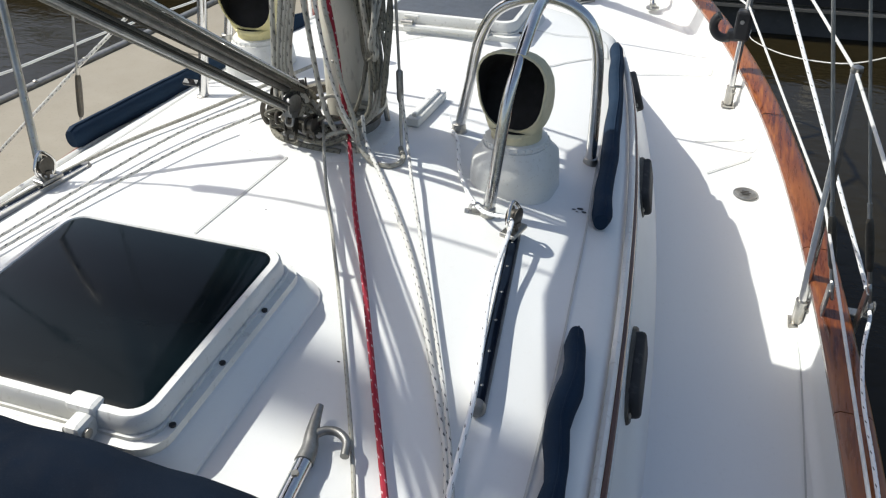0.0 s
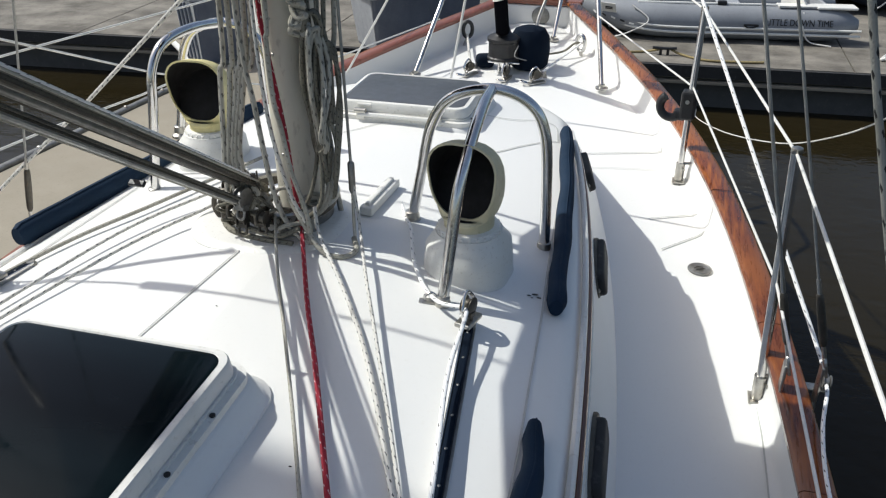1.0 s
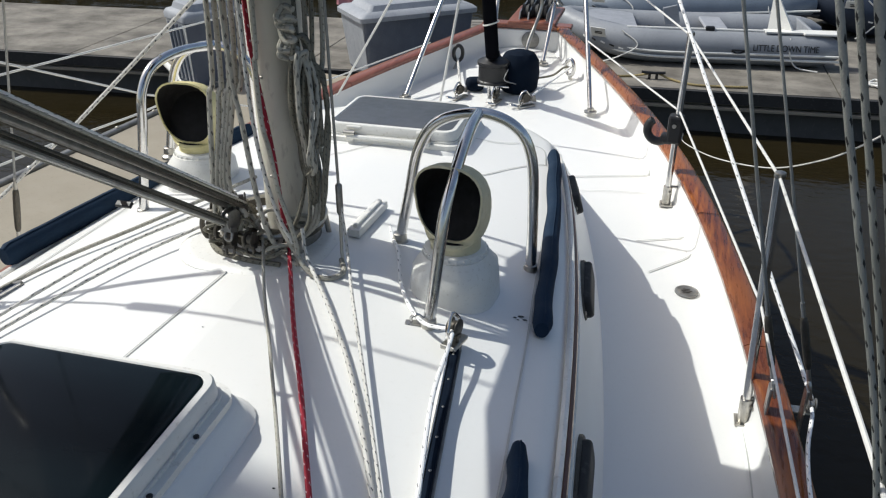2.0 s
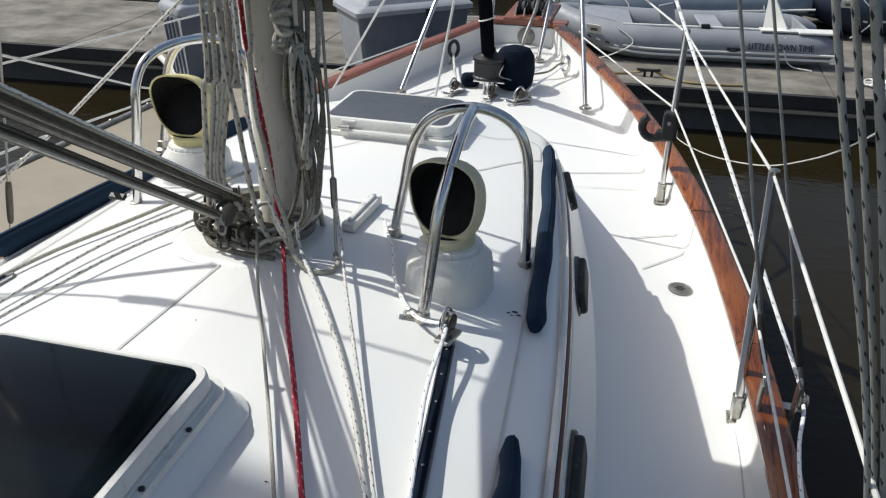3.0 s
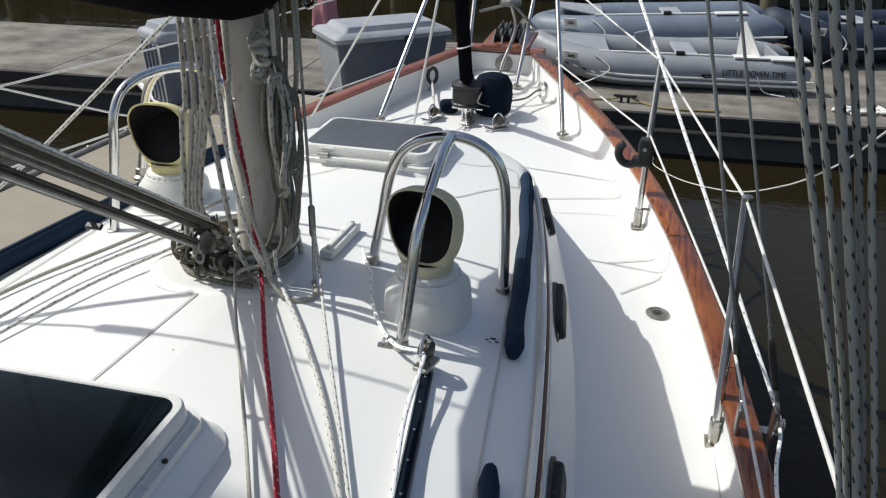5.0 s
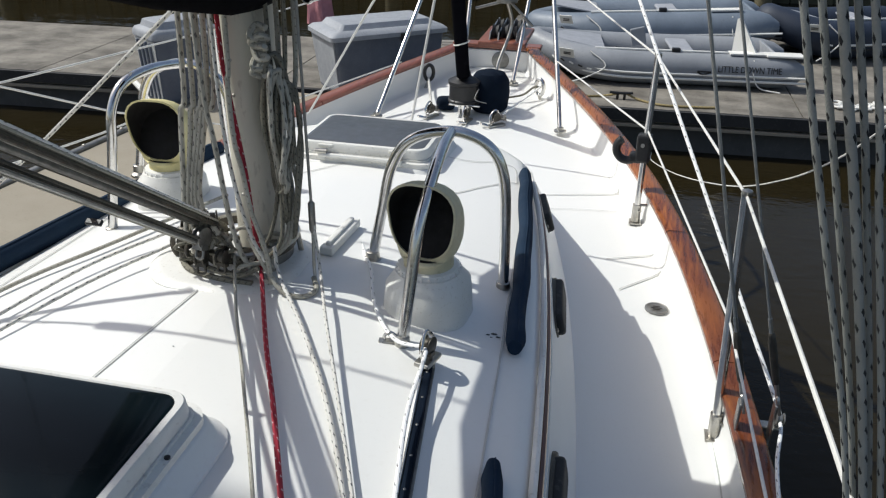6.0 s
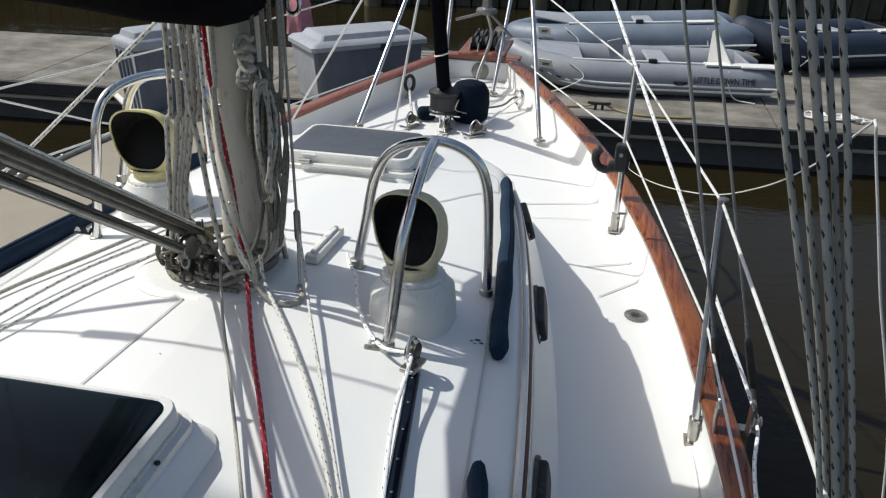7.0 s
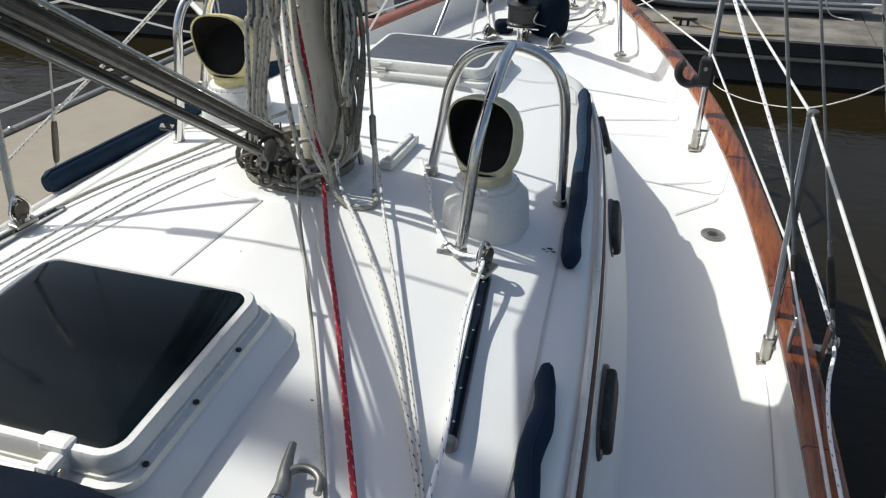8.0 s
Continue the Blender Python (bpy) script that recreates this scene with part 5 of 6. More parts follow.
hook = thing("boat_hook", (0.340, 0.640, roof(0.34, 0.64) + 0.015), "aluminium boat hook with a grey plastic head lying on the coachroof", "boat hook")
part("pole", tube([(0.002, -0.005, 0.0), (0.008, -0.09, 0.0), (0.035, -0.50, 0.0), (0.065, -0.95, 0.0)], 0.0125, 14, 0), steel, hook, "bright aluminium pole", smooth=True)
part("head", merge(tube([(0.003, -0.02, 0), (0.0, 0.005, 0.001), (-0.007, 0.027, 0.003), (-0.014, 0.055, 0.005), (-0.018, 0.079, 0.008)], 0.0135, 12, 5, taper=lambda t: 1.05 - 0.62 * t), tube([(-0.006, 0.026, 0.003), (0.009, 0.040, 0.004), (0.028, 0.042, 0.004), (0.046, 0.030, 0.003), (0.053, 0.006, 0.001)], 0.0066, 10, 5)), alloy, hook, "grey plastic hook head", smooth=True)
part("button", lathe([(0.006, 0.0), (0.005, 0.004)], 10, (0.006, -0.05, 0.011)), alloy, hook)

drain = thing("deck_plate", (0.996, 2.528, sheer(2.528) + 0.006), "round grey metal deck plate flush in the side deck", "deck fitting")
part("plate", lathe([(0.040, -0.002), (0.040, 0.003), (0.034, 0.005), (0.031, 0.003)], 28), alloy, drain, smooth=True)
for k in range(3):
    part("slot", box((0.036 - 0.012 * abs(k - 1), 0.002, 0.002), (0, -0.010 + k * 0.010, 0.0040), 0), dark_steel, drain)


# moulded panel lines on the deck
def deck_line(pts, w, label):
    p = smooth_path(pts, 8)
    l, r = [], []
    for i, q in enumerate(p):
        d = (p[min(i + 1, len(p) - 1)] - p[max(i - 1, 0)]).normalized()
        s = Vector((d.y, -d.x, 0)) * w / 2
        z = sheer(q.y) + 0.022 * (1 - (q.x / half(q.y)) ** 2) + 0.0045
        l.append((q.x - s.x, q.y - s.y, z))
        r.append((q.x + s.x, q.y + s.y, z))
    tagged(part("moulded_line", sheet([l, r]), groove_mat), label, "deck", kind="structure")


groove_mat = two_scale("moulding_grey", (0.50, 0.50, 0.48), (0.42, 0.42, 0.40), (0.34, 0.33, 0.31), 20, 90, 0.6, 0.1)
for pts, w_ in (([(0.511, 3.322, 0), (0.655, 3.371, 0), (0.795, 3.420, 0), (0.822, 3.440, 0), (0.832, 3.475, 0), (0.836, 3.749, 0)], 0.0055),
                ([(0.551, 3.194, 0), (0.691, 3.229, 0), (0.832, 3.252, 0)], 0.0025),
                ([(0.808, 2.828, 0), (0.892, 2.868, 0), (0.970, 2.905, 0), (0.988, 2.925, 0), (0.992, 2.965, 0), (0.992, 3.181, 0)], 0.0055),
                ([(0.864, 2.619, 0), (0.938, 2.698, 0), (0.990, 2.755, 0), (1.010, 2.790, 0), (1.014, 2.835, 0), (1.014, 3.110, 0)], 0.0055),
                ([(1.100, 2.394, 0), (1.13, 2.15, 0), (1.148, 1.957, 0), (1.165, 1.7, 0), (1.17, 1.2, 0)], 0.0045)):
    deck_line(pts, w_, "faint grey moulded panel line in the deck")


def roof_line(pts, w=0.0045):
    p = smooth_path([(x, y, 0) for x, y in pts], 8)
    l, r = [], []
    for i, q in enumerate(p):
        d = (p[min(i + 1, len(p) - 1)] - p[max(i - 1, 0)]).normalized()
        sx, sy = d.y * w / 2, -d.x * w / 2
        l.append((q.x - sx, q.y - sy, roof(q.x, q.y) + 0.0022))
        r.append((q.x + sx, q.y + sy, roof(q.x, q.y) + 0.0022))
    tagged(part("moulded_line", sheet([l, r]), groove_mat), "faint grey moulded panel line in the coachroof", "deck", kind="structure")


for side in (1, -1):
    roof_line([(side * x, y) for x, y in ((0.560, 2.0), (0.587, 1.615), (0.605, 1.402), (0.617, 1.196), (0.629, 1.0), (0.640, 0.708), (0.65, 0.2))])
roof_line([(0.20, 2.00), (0.343, 2.145), (0.412, 2.244), (0.482, 2.334), (0.505, 2.345)], 0.0045)
roof_line([(-0.30, 2.435), (0.0, 2.44), (0.302, 2.437), (0.402, 2.490), (0.455, 2.505), (0.485, 2.470), (0.505, 2.35)], 0.004)
roof_line([(-0.22, 2.06), (-0.10, 2.162), (0.015, 2.300)], 0.004)
roof_line([(-0.114, 1.06), (-0.083, 1.415)], 0.0045)
tab = part("rope_fairlead", join(box((0.034, 0.185, 0.022), (0, 0, 0.011), 0.004), box((0.012, 0.16, 0.012), (0.0, 0, 0.024), 0.003)), gelcoat_old)
tab.matrix_basis = pose(0.140, 1.735, roof(0.14, 1.735) + 0.001, 0, 0, -4)
tagged(tab, "low white moulded rope guide beside the mast", "fitting")
random.seed(31)
for i in range(9):
    c = Vector((random.uniform(-0.13, 0.03), random.uniform(1.46, 1.54), random.uniform(0.50, 0.59)))
    pts = []
    ph, w1, w2 = random.uniform(0, 6), random.uniform(0.02, 0.045), random.uniform(0.02, 0.045)
    for k in range(9):
        a_ = ph + k * 0.8
        pts.append((c.x + w1 * math.cos(a_), c.y + 0.025 * math.sin(a_ * 1.3), max(0.478, c.z + w2 * math.sin(a_))))
    rope("rope_tail", pts, random.choice((0.0042, 0.005, 0.006)), random.choice((rope_old, rope_old, dark_steel, rope_grey)), "dirty rope tail tangled at the mast foot", "rope tails")
for z_, k_ in ((0.016, 0.88),):
    lp1 = [(0.136 * k_ * math.cos(a), 0.135 * k_ * math.sin(a), z_) for a in np.linspace(0, 2 * math.pi, 40, endpoint=False)]
    lp2 = [(x, y, z_ + 0.024) for x, y, z in lp1]
    lp3 = [(x * 0.95, y * 0.94, z_ + 0.024) for x, y, z in lp1]
    lp4 = [(x * 0.95, y * 0.94, z_) for x, y, z in lp1]
    part("band", rings([lp1, lp2, lp3, lp4, lp1], (False, False)), dark_steel, org, "dark flat steel band")
chips = part("paint_chips", merge(*[lathe([(r_, 0), (r_ * 0.8, 0.0008)], 7, (x_, y_, roof(x_, y_) + 0.0012), squash=(1.6, 0.7)) for x_, y_, r_ in ((0.566, 1.474, 0.003), (0.578, 1.484, 0.005), (0.588, 1.476, 0.0035), (0.574, 1.468, 0.002), (0.300, 0.832, 0.002), (-0.02, 1.19, 0.0015))]), black_plastic)
tagged(chips, "small dark chips in the gelcoat", "marks", kind="stuff")


# ---- stanchions, lifelines, pulpit ----
def stanchion(base, tip, label, socket=True):
    o = thing("stanchion", base, label, "stanchion", "stanchions")
    d = Vector(tip) - Vector(base)
    part("tube", tube([(0, 0, 0), tuple(d)], 0.0125, 14, 0), steel, o, smooth=True)
    part("cap", lathe([(0.0125, 0), (0.0145, 0.004), (0.013, 0.014), (0.004, 0.018)], 14, tuple(d)), steel_worn, o, smooth=True)
    s = part("socket", merge(tube([(0, 0, -0.02), tuple(d.normalized() * 0.055)], 0.018, 14, 0), moved(box_mesh((0.05, 0.05, 0.006)), Matrix.Translation((0, 0, -0.024)))), steel_worn, o, smooth=True)
    part("set_screw", tube([(0.010, -0.012, 0.035), (0.016, -0.026, 0.036)], 0.005, 8, 0), steel_worn, s)
    if socket:
        part("brace", tube([tuple(d * 0.08), (0.05 if base[0] > 0 else -0.05, 0.0, 0.055)], 0.006, 8, 0), steel_worn, o)
    part("eye", tube([tuple(d * 0.5 + Vector((0.012, 0, -0.008))), tuple(d * 0.5 + Vector((0.020, 0, 0))), tuple(d * 0.5 + Vector((0.012, 0, 0.008)))], 0.003, 6, 4), steel_worn, o)
    return o


S1, S1T = (1.156, 1.932, -0.096), (1.116, 1.930, 0.614)
S2, S2T = (0.909, 3.169, -0.010), (0.913, 3.169, 0.654)
P2, P2T = (-0.909, 3.169, -0.010), (-0.913, 3.169, 0.64)
S0, S0T = (1.190, 0.30, -0.12), (1.150, 0.30, 0.62)
for a, b in ((S1, S1T), (S2, S2T), (S0, S0T)):
    stanchion(a, b, "polished stainless steel stanchion inside the starboard bulwark")
for a, b in ((P2, P2T),):
    stanchion(a, b, "polished stainless steel stanchion inside the port bulwark")
mid = lambda a, b, t: tuple(Vector(a) + (Vector(b) - Vector(a)) * t)
T3, T3B = (0.345, 4.75, 0.725), (0.507, 4.070, 0.034)
pulpit = thing("bow_pulpit", (0, 4.6, 0.05), "polished stainless steel bow pulpit on splayed legs", "pulpit")
PO = Vector((0, 4.6, 0.05))


def pp(*p):
    return [tuple(Vector(q) - PO) for q in p]


part("top_rail", tube(pp((0.345, 4.75, 0.725), (0.30, 5.0, 0.725), (0.19, 5.3, 0.72), (0, 5.42, 0.715), (-0.19, 5.3, 0.72), (-0.30, 5.0, 0.725), (-0.335, 4.75, 0.72)), 0.0125, 12, 6), steel, pulpit, smooth=True)
for s, top_, low_ in ((1, (0.345, 4.75, 0.725), (0.507, 4.070, 0.034)), (-1, (-0.335, 4.75, 0.72), (-0.480, 4.055, 0.034))):
    part("leg", tube(pp(low_, top_), 0.0125, 12, 0), steel, pulpit, smooth=True)
    part("leg", tube(pp((s * 0.156, 4.768, 0.077), (s * 0.195, 5.28, 0.72)), 0.0125, 12, 0), steel, pulpit, smooth=True)
    for q in (low_, (s * 0.156, 4.768, 0.073)):
        part("foot", lathe([(0.032, -0.004), (0.032, 0.004), (0.018, 0.008), (0.016, 0.02)], 16, pp(q)[0]), steel_worn, pulpit, smooth=True)


def line(name, pts, r, mat_, label, group):
    return rope(name, pts, r, mat_, label, group, smooth=0, category="lifeline")


line("lifeline", [T3, S2T, S1T, (1.10, 0.90, 0.70), S0T, (1.13, -1.4, 0.62)], 0.0039, white_line, "white coated upper lifeline through the stanchions", "lifelines")
line("lifeline", [mid(T3B, T3, 0.42), mid(S2, S2T, 0.56), mid(S1, S1T, 0.50), mid(S0, S0T, 0.5), (1.13, -1.4, 0.3)], 0.0039, white_line, "white coated lower lifeline through the stanchions", "lifelines")
line("lifeline", [(-0.335, 4.75, 0.72), P2T, (-1.08, 2.05, 0.685), (-1.12, 1.7, 0.70), (-1.15, 0.2, 0.70), (-1.13, -1.4, 0.62)], 0.0039, white_line, "white coated upper lifeline on the port side", "lifelines")
line("lifeline", [(-0.42, 4.35, 0.26), mid(P2, P2T, 0.36), (-1.05, 2.60, 0.440), (-1.061, 2.13, 0.652), (-1.071, 1.72, 0.836)], 0.0039, white_line, "white coated lower lifeline on the port side", "lifelines")

line("lifeline", [(-1.13, 0.2, 0.56), (-1.105, 1.2, 0.50), (-1.07, 1.65, 0.460), (-1.05, 2.04, 0.440), (-0.995, 2.42, 0.420), (-0.985, 2.75, 0.400)], 0.0042, white_line, "white coated aft lower lifeline on the port side", "lifelines")

clip = thing("horseshoe_bracket", (0.913, 3.165, 0.290), "black plastic horseshoe bracket clamped on a stanchion", "bracket", rz=-8)
hs = [(-0.070 + 0.044 * math.cos(a), -0.01, -0.010 + 0.046 * math.sin(a)) for a in np.linspace(radians(125), radians(300), 12)]
part("jaw", tube(hs, 0.017, 10, 3), black_plastic, clip, smooth=True)
part("clamp", join(box((0.058, 0.055, 0.115), (-0.008, 0.0, 0.0), 0.010), box((0.05, 0.05, 0.04), (-0.035, 0.0, -0.042), 0.01)), black_plastic, clip)
part("bolt", tube([(-0.01, -0.03, 0.02), (-0.01, -0.036, 0.02)], 0.008, 10, 0), steel_worn, clip)
rope("mooring_line", [(0.935, 3.15, 0.28), (0.942, 3.10, 0.262), (1.023, 2.70, 0.362), (1.12, 2.20, 0.533), (1.157, 1.75, 0.731), (1.147, 1.35, 0.922), (1.108, 1.0, 1.094), (1.086, 0.90, 1.128), (1.096, 0.90, 1.09), (1.137, 0.90, 0.937), (1.219, 0.90, 0.616), (1.262, 0.90, 0.05)], 0.0017, white_line, "thin white line from a stanchion bracket tied off aft")


# shrouds with turnbuckles
def shroud(base, tip, label, group="shrouds", r=0.0035, tb=True, mat_=None, plate=0.26):
    o = thing("shroud", base, label, "shroud", group)
    d = (Vector(tip) - Vector(base))
    u = d.normalized()
    if tb:
        part("wire", tube([tuple(u * 0.27), tuple(d)], r, 8, 0), mat_ or wire_mat, o, smooth=True)
        part("turnbuckle", tube([tuple(u * 0.09), tuple(u * 0.12), tuple(u * 0.21), tuple(u * 0.24)], 0.0105, 10, 3, taper=lambda t: 0.6 + 0.4 * math.sin(math.pi * t) ** 0.3), dark_steel, o, "tarnished dark turnbuckle", smooth=True)
        part("stud", tube([tuple(u * 0.03), tuple(u * 0.28)], 0.0055, 8, 0), steel_worn, o)
        part("toggle", tube([(0, -0.008, 0), tuple(u * 0.045 + Vector((0, -0.010, 0))), tuple(u * 0.05 + Vector((0, 0.010, 0))), (0, 0.008, 0)], 0.0045, 6, 4), steel_worn, o)
        part("chainplate", box((0.008, 0.035, plate), (-0.012 if base[0] > 0 else 0.012, 0, 0.03 - plate / 2), 0.003), steel_worn, o)
    else:
        part("wire", tube([(0, 0, 0), tuple(d)], r, 8, 0), mat_ or wire_mat, o, smooth=True)
    return o


def beyond(a, b, k):
    a, b = Vector(a), Vector(b)
    return tuple(a + (b - a) * k)


shroud((1.275, 1.80, 0.085), beyond((1.272, 1.8, 0.239), (1.02, 1.8, 1.154), 5.0), "grey wire shroud with turnbuckle at the rail")
shroud((1.190, 1.80, 0.075), beyond((1.103, 1.8, 0.422), (0.926, 1.8, 1.149), 5.0), "grey wire shroud with turnbuckle at the rail", r=0.0042, plate=0.085)
shroud((1.205, 1.88, 0.050), beyond((1.13, 1.86, 0.43), (0.945, 1.84, 1.15), 5.0), "thin grey wire shroud beside another", r=0.0026, tb=False)
rope("headsail_sheet", [beyond((1.296, 1.88, 0.033), (-0.001, 4.792, 2.357), k / 16) for k in range(16, -1, -1)] + [(1.292, 1.84, 0.012)], 0.0060, rope_bright, "bright white headsail sheet with sparse dark flecks", smooth=2)
hb = thing("sheet_bracket", (1.240, 1.86, 0.01), "worn steel sheet bracket bolted outside the rail", "bracket")
part("arm", box((0.075, 0.030, 0.010), (0.030, 0, -0.012), 0.003), steel_worn, hb)
part("plate", box((0.008, 0.05, 0.10), (0.002, 0, -0.045), 0.003), steel_worn, hb)
pulley(hb, (0.056, -0.005, 0.018), 0.017, 90)
rope("sheet_tail", [(1.296, 1.865, 0.020), (1.290, 1.80, 0.030), (1.262, 1.66, 0.034), (1.252, 1.50, 0.022), (1.262, 1.30, 0.004), (1.270, 1.0, -0.022)], 0.0050, rope_bright, "white sheet tail lying along the cap rail")
pl = shroud((-1.240, 1.220, 0.05), (-0.10, 1.53, 4.6), "grey wire aft lower shroud on the port side", r=0.0045)
part("wire_clamp", tube([(0.318, 0.0865, 1.27), (0.346, 0.0940, 1.38)], 0.016, 10, 0), steel_worn, pl, "steel wire clamp")
shroud((-1.083, 1.85, 0.14), (0.015, 1.80, 5.0), "grey wire shroud with turnbuckle on the port side")
rope("spring_line", [(-2.21, 1.85, -0.622), (-2.12, 1.85, -0.53), (-1.41, 1.85, 0.08), (-1.04, 1.85, 0.385), (-0.781, 1.85, 0.591), (-0.326, 1.85, 0.98), (-0.02, 1.85, 1.24)], 0.0060, rope_white, "white flecked rope slanting from the pier up to the mast", smooth=0)
rope("inner_stay", [(-0.724, 3.7, 0.132), (-0.293, 3.7, 0.828), (0.2, 3.7, 1.62)], 0.0055, white_line, "white coated wire slanting up from the port rail", smooth=0)
rope("inner_stay", [(-0.004, 2.9, 0.10), (0.006, 2.9, 0.336), (0.122, 2.9, 0.959), (0.36, 2.9, 2.2)], 0.0050, white_line, "white coated wire rising from the foredeck", smooth=0)
# five-part tackle beside the rail
tack = thing("rail_tackle", (1.245, 0.80, 0.0), "five grey-green tackle lines with dark flecks made fast at the rail", "tackle")
for i in range(5):
    xt, xm, xb = (0.931, 0.949, 0.964, 0.980, 0.992)[i], (0.998, 1.015, 1.029, 1.042, 1.051)[i], (1.087, 1.097, 1.106, 1.115, 1.125)[i]
    dy = 0.80 + 0.012 * ((i % 2) - 0.5)
    pts = [(1.235 + 0.006 * i, dy, 0.06), (xb + 0.075, dy, 0.40), (xb, dy, 0.748), (xm, dy, 1.05), (xt, dy, 1.281), (xt - 0.34, dy, 2.5)]
    part("line", moved(tube(pts, 0.0039 if i != 2 else 0.0052, 10, 8), Matrix.Translation((-1.245, -0.80, 0.0))), rope_green, tack, smooth=True)
pulley(tack, (0.0, 0, 0.05), 0.034, 90)


# ---- foredeck: furler, windlass gear, anchor rollers ----
furl = thing("headsail_furler", (0.0, 4.22, 0.04), "black headsail furling drum with rolled sail on the stay", "furler")
part("rolled_sail", tube([(-0.035, -0.035, 0.215), (-0.045, -0.220, 0.75), (-0.072, -0.72, 2.2), (-0.14, -2.03, 6.0)], 0.036, 16, 4), canvas_black, furl, "black canvas sleeve over the rolled sail", smooth=True)
part("drum", lathe([(0.064, 0.0), (0.084, 0.006), (0.086, 0.018), (0.079, 0.024), (0.079, 0.098), (0.086, 0.104), (0.086, 0.120), (0.068, 0.130), (0.046, 0.138), (0.036, 0.150), (0.032, 0.17)], 26, (-0.035, 0, 0.06)), black_plastic, furl, "black furling drum", smooth=True)
part("tie", tube([(-0.035 + 0.040 * math.cos(a), -0.10 + 0.040 * math.sin(a), 0.40 + 0.012 * math.cos(a)) for a in np.linspace(0, 2 * math.pi, 17)], 0.004, 6, 0), white_line, furl, "short white tie round the sail", smooth=True)
part("clevis", tube([(-0.035, 0, 0.195), (-0.036, 0.0, 0.235)], 0.030, 12, 0), steel, furl, "bright steel collar", smooth=True)
part("foot_plate", join(box((0.17, 0.07, 0.010), (-0.02, -0.03, 0.060), 0.003), box((0.012, 0.05, 0.06), (-0.05, -0.02, 0.03), 0.003), box((0.012, 0.05, 0.06), (0.0, -0.02, 0.03), 0.003)), steel, furl)
part("line", tube([(0.03, -0.03, 0.10), (0.06, -0.08, 0.16), (0.045, -0.10, 0.11), (0.10, -0.06, 0.08)], 0.003, 6), wire_mat, furl, smooth=True)
lp = []
for z, r in ((0.0, 0.080), (0.02, 0.100), (0.10, 0.108), (0.17, 0.102), (0.21, 0.078), (0.225, 0.03)):
    lp.append([(r * math.cos(a) * (1 + 0.04 * math.sin(4 * a)), r * math.sin(a) * 0.95, z) for a in np.linspace(0, 2 * math.pi, 24, endpoint=False)])
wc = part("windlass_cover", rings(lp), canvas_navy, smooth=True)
wc.matrix_basis = pose(0.090, 4.31, sheer(4.33) + 0.02)
tagged(wc, "dark navy canvas cover over the windlass", "cover")


def deck_block(at, rz, label, dark=False):
    o = thing("foredeck_block", at, label, "block", "foredeck blocks", rz=rz)
    part("base", box((0.10, 0.035, 0.012), (0, 0, 0.006), 0.004), steel_worn, o)
    pulley(o, (0.0, 0, 0.050), 0.022, 0, 50, dark_steel)
    pulley(o, (0.045, 0.01, 0.040), 0.018, 30, -50)
    part("shackle", tube([(-0.05, 0.01, 0.012), (-0.075, 0.025, 0.020), (-0.085, 0.005, 0.020), (-0.055, -0.012, 0.012)], 0.005, 8, 5), steel, o, smooth=True)
    part("bail", tube([(-0.03, 0, 0.01), (-0.035, 0.01, 0.05), (0.0, 0.012, 0.085), (0.03, 0.01, 0.05)], 0.005, 8, 5), steel, o, smooth=True)
    return o


zd = lambda x, y: sheer(y) + 0.022 * (1 - (x / half(y)) ** 2)
deck_block((-0.195, 4.13, zd(0.195, 4.13)), 60, "steel lead block with shackle on the foredeck")
deck_block((0.008, 4.10, zd(0, 4.1)), 80, "steel stay fitting on the foredeck")
deck_block((0.170, 4.08, zd(0.17, 4.08)), 40, "steel lead block with shackle beside the furler")
for s, at in ((1, (0.335, 4.60, 0.108)), (-1, (-0.335, 4.66, 0.13))):
    c = thing("fairlead", at, "oval steel fairlead against the bulwark", "fairlead", "fairleads", rz=s * 58)
    ov = [(0, 0.028 * math.cos(a), 0.045 * math.sin(a)) for a in np.linspace(0, 2 * math.pi, 19)]
    part("ring", tube(ov, 0.011, 10, 3), steel if s > 0 else black_plastic, c, smooth=True)
    part("stem", tube([(0, 0, -0.045), (-s * 0.02, -0.03, -0.09)], 0.010, 8, 0), steel_worn, c)
rope("foredeck_line", [(0.337, 4.64, 0.105), (0.325, 4.56, 0.105), (0.26, 4.38, 0.085), (0.19, 4.12, 0.075)], 0.006, rope_bright, "white line led from a fairlead to a deck block")
rope("foredeck_line", [(0.337, 4.63, 0.10), (0.30, 4.58, 0.11), (0.25, 4.50, 0.085), (0.15, 4.44, 0.075)], 0.006, rope_old, "old line led across the foredeck")
rope("foredeck_line", [(-0.335, 4.65, 0.10), (-0.28, 4.45, 0.09), (-0.20, 4.15, 0.10)], 0.007, rope_white, "white line led from the port fairlead")
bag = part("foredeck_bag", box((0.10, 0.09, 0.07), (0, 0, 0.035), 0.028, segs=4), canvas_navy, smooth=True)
bag.matrix_basis = pose(-0.145, 4.27, zd(0.145, 4.27), 0, 0, 20)
tagged(bag, "small dark canvas bag on the foredeck", "bag")
dsc = part("hawse_plate", lathe([(0.055, 0), (0.055, 0.006), (0.045, 0.010), (0.02, 0.010)], 24), alloy, smooth=True)
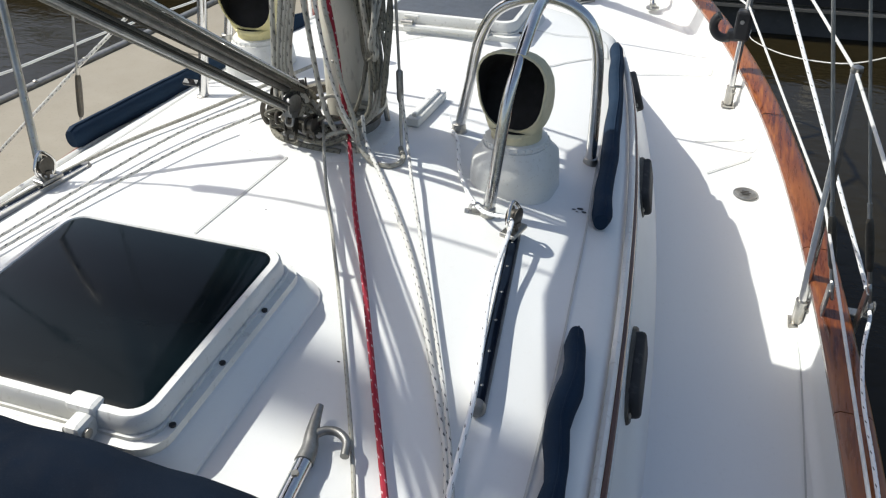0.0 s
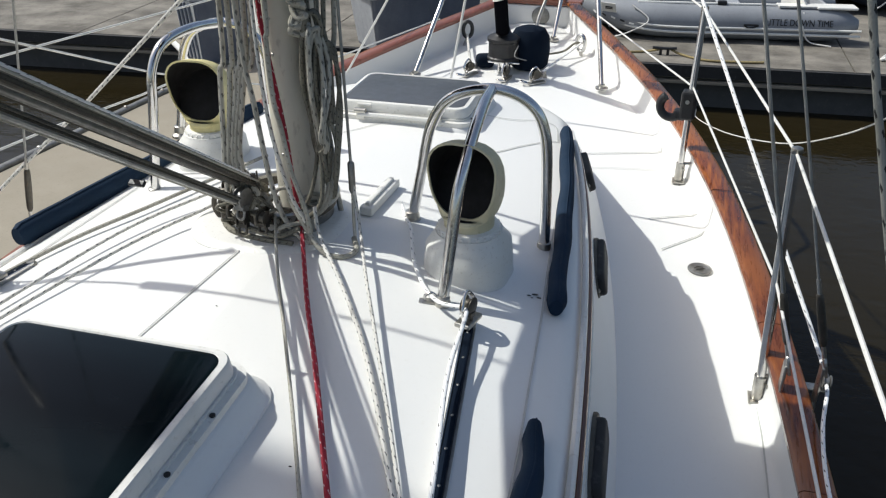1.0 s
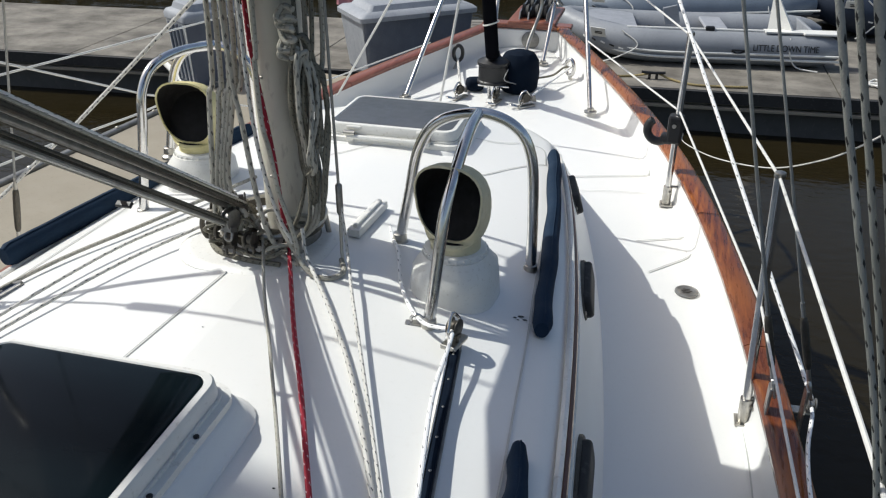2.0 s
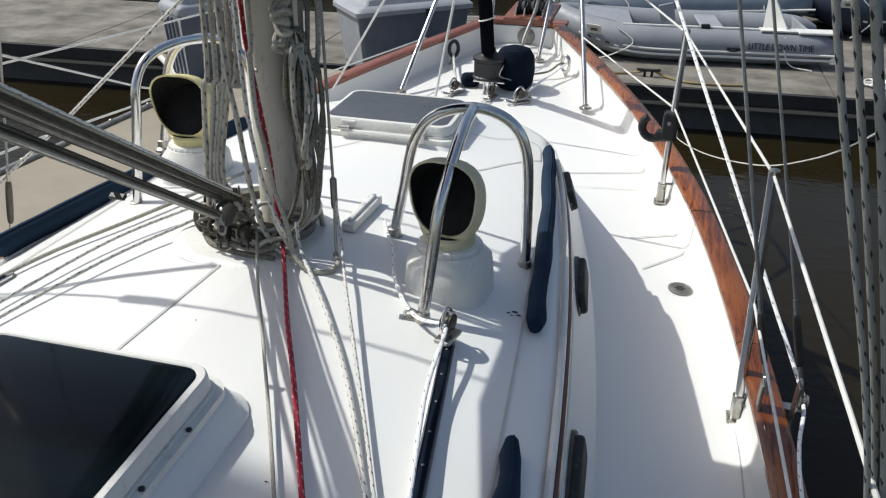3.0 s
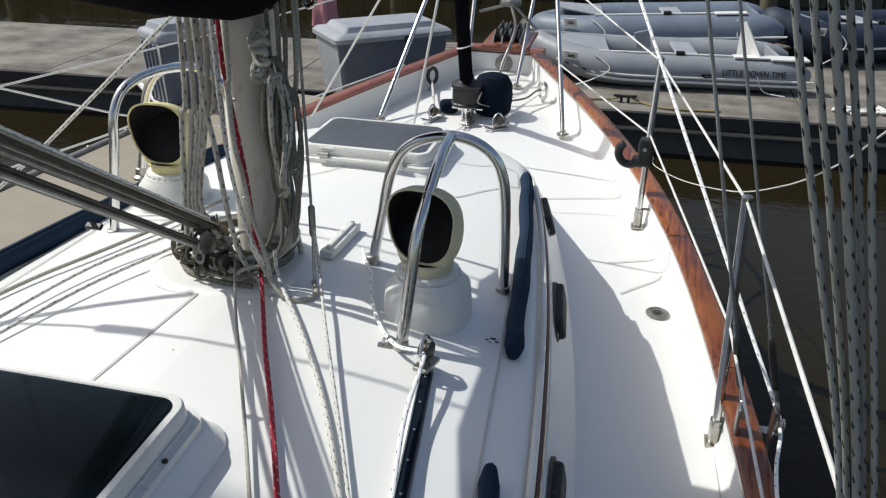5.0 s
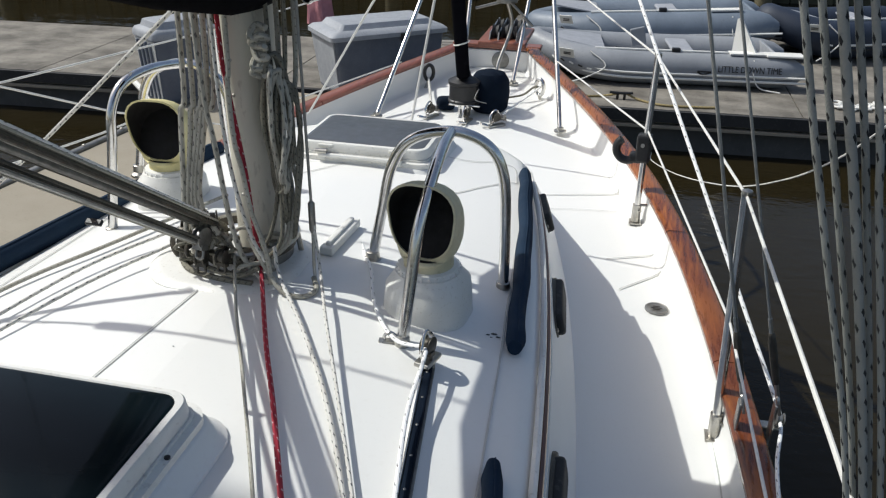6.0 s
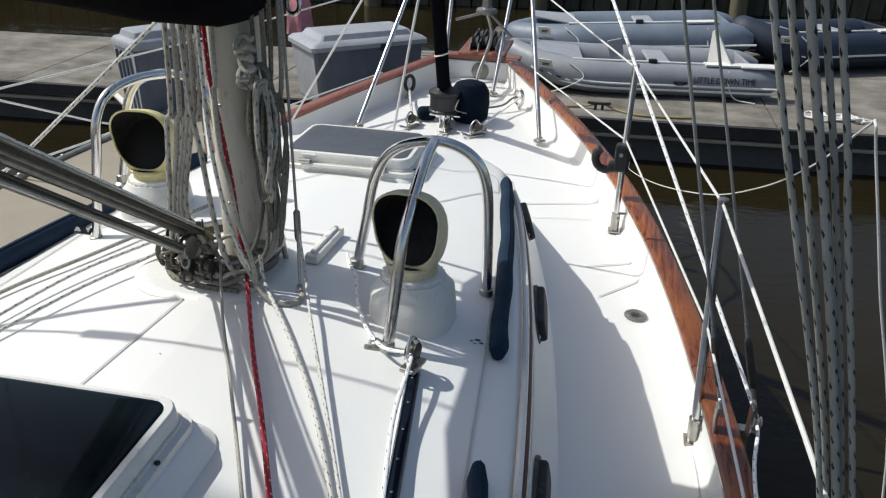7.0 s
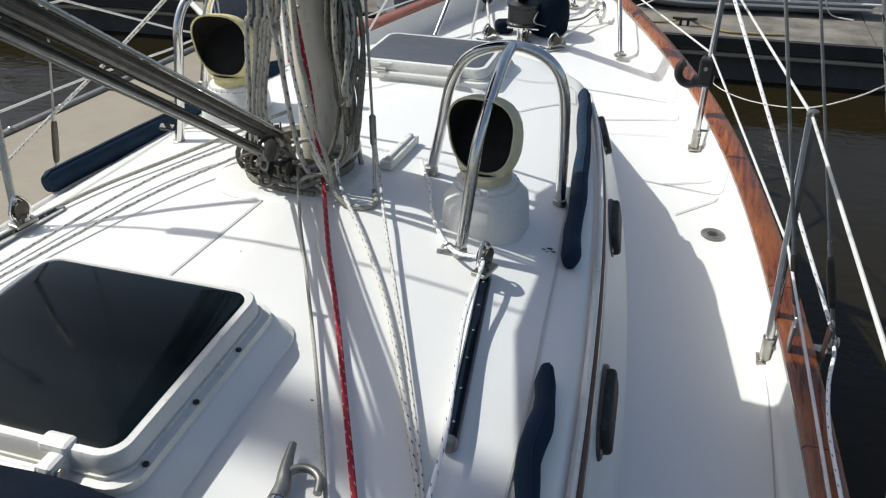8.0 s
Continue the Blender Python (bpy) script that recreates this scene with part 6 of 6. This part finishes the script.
dsc.matrix_basis = pose(0.03, BOW + 0.002, sheer(BOW) + 0.068, 90, 0, 0)
tagged(dsc, "round grey plate on the inner face of the bow bulwark", "plate")
rol = thing("anchor_roller", (0.03, 5.20, 0.215), "steel anchor roller with dark rubber rollers over the bow", "anchor roller")
for xx in (-0.085, -0.03, 0.03, 0.085):
    part("cheek", rings([[(xx - 0.004, -0.12, 0.0), (xx + 0.004, -0.12, 0.0), (xx + 0.004, 0.32, 0.0), (xx - 0.004, 0.32, 0.0)], [(xx - 0.004, -0.06, 0.075), (xx + 0.004, -0.06, 0.075), (xx + 0.004, 0.30, 0.10), (xx - 0.004, 0.30, 0.10)]]), steel_worn, rol)
for xx, yy in ((-0.057, 0.0), (0.0, 0.02), (0.057, 0.0), (-0.057, 0.2), (0.0, 0.22), (0.057, 0.2)):
    part("roller", moved(lathe([(0.050, -0.02), (0.036, 0.0), (0.050, 0.02)], 18), pose(xx, yy, 0.065, 0, 90, 0)), black_rubber, rol, smooth=True)
bp = part("bow_platform", join(box((0.30, 0.50, 0.03), (0, 0, 0), 0.01)), teak_red)
bp.matrix_basis = pose(0.03, 5.30, sheer(BOW) + RAIL_Z + 0.032)
tagged(bp, "varnished teak platform jutting over the bow", "platform")
lamp = thing("bow_lamp", (0.065, 4.98, 0.50), "grey round bow fitting held on steel struts", "fitting")
part("disc", lathe([(0.030, 0.0), (0.062, 0.006), (0.066, 0.022), (0.060, 0.036), (0.030, 0.046), (0.026, 0.10), (0.034, 0.13), (0.030, 0.26)], 22, squash=(1, 0.9)), alloy, lamp, smooth=True)
part("strut", tube([(-0.02, 0, 0.01), (-0.18, -0.05, -0.03)], 0.009, 8, 0), alloy, lamp)
part("strut", tube([(0.02, 0, 0.01), (0.16, 0.02, -0.13)], 0.009, 8, 0), alloy, lamp)
part("stay", tube([(0.0, 0.0, 0.02), (0.03, 0.04, -0.14), (-0.02, -0.06, -0.33), (-0.03, -0.10, -0.40)], 0.011, 10, 5), steel_worn, lamp, smooth=True)
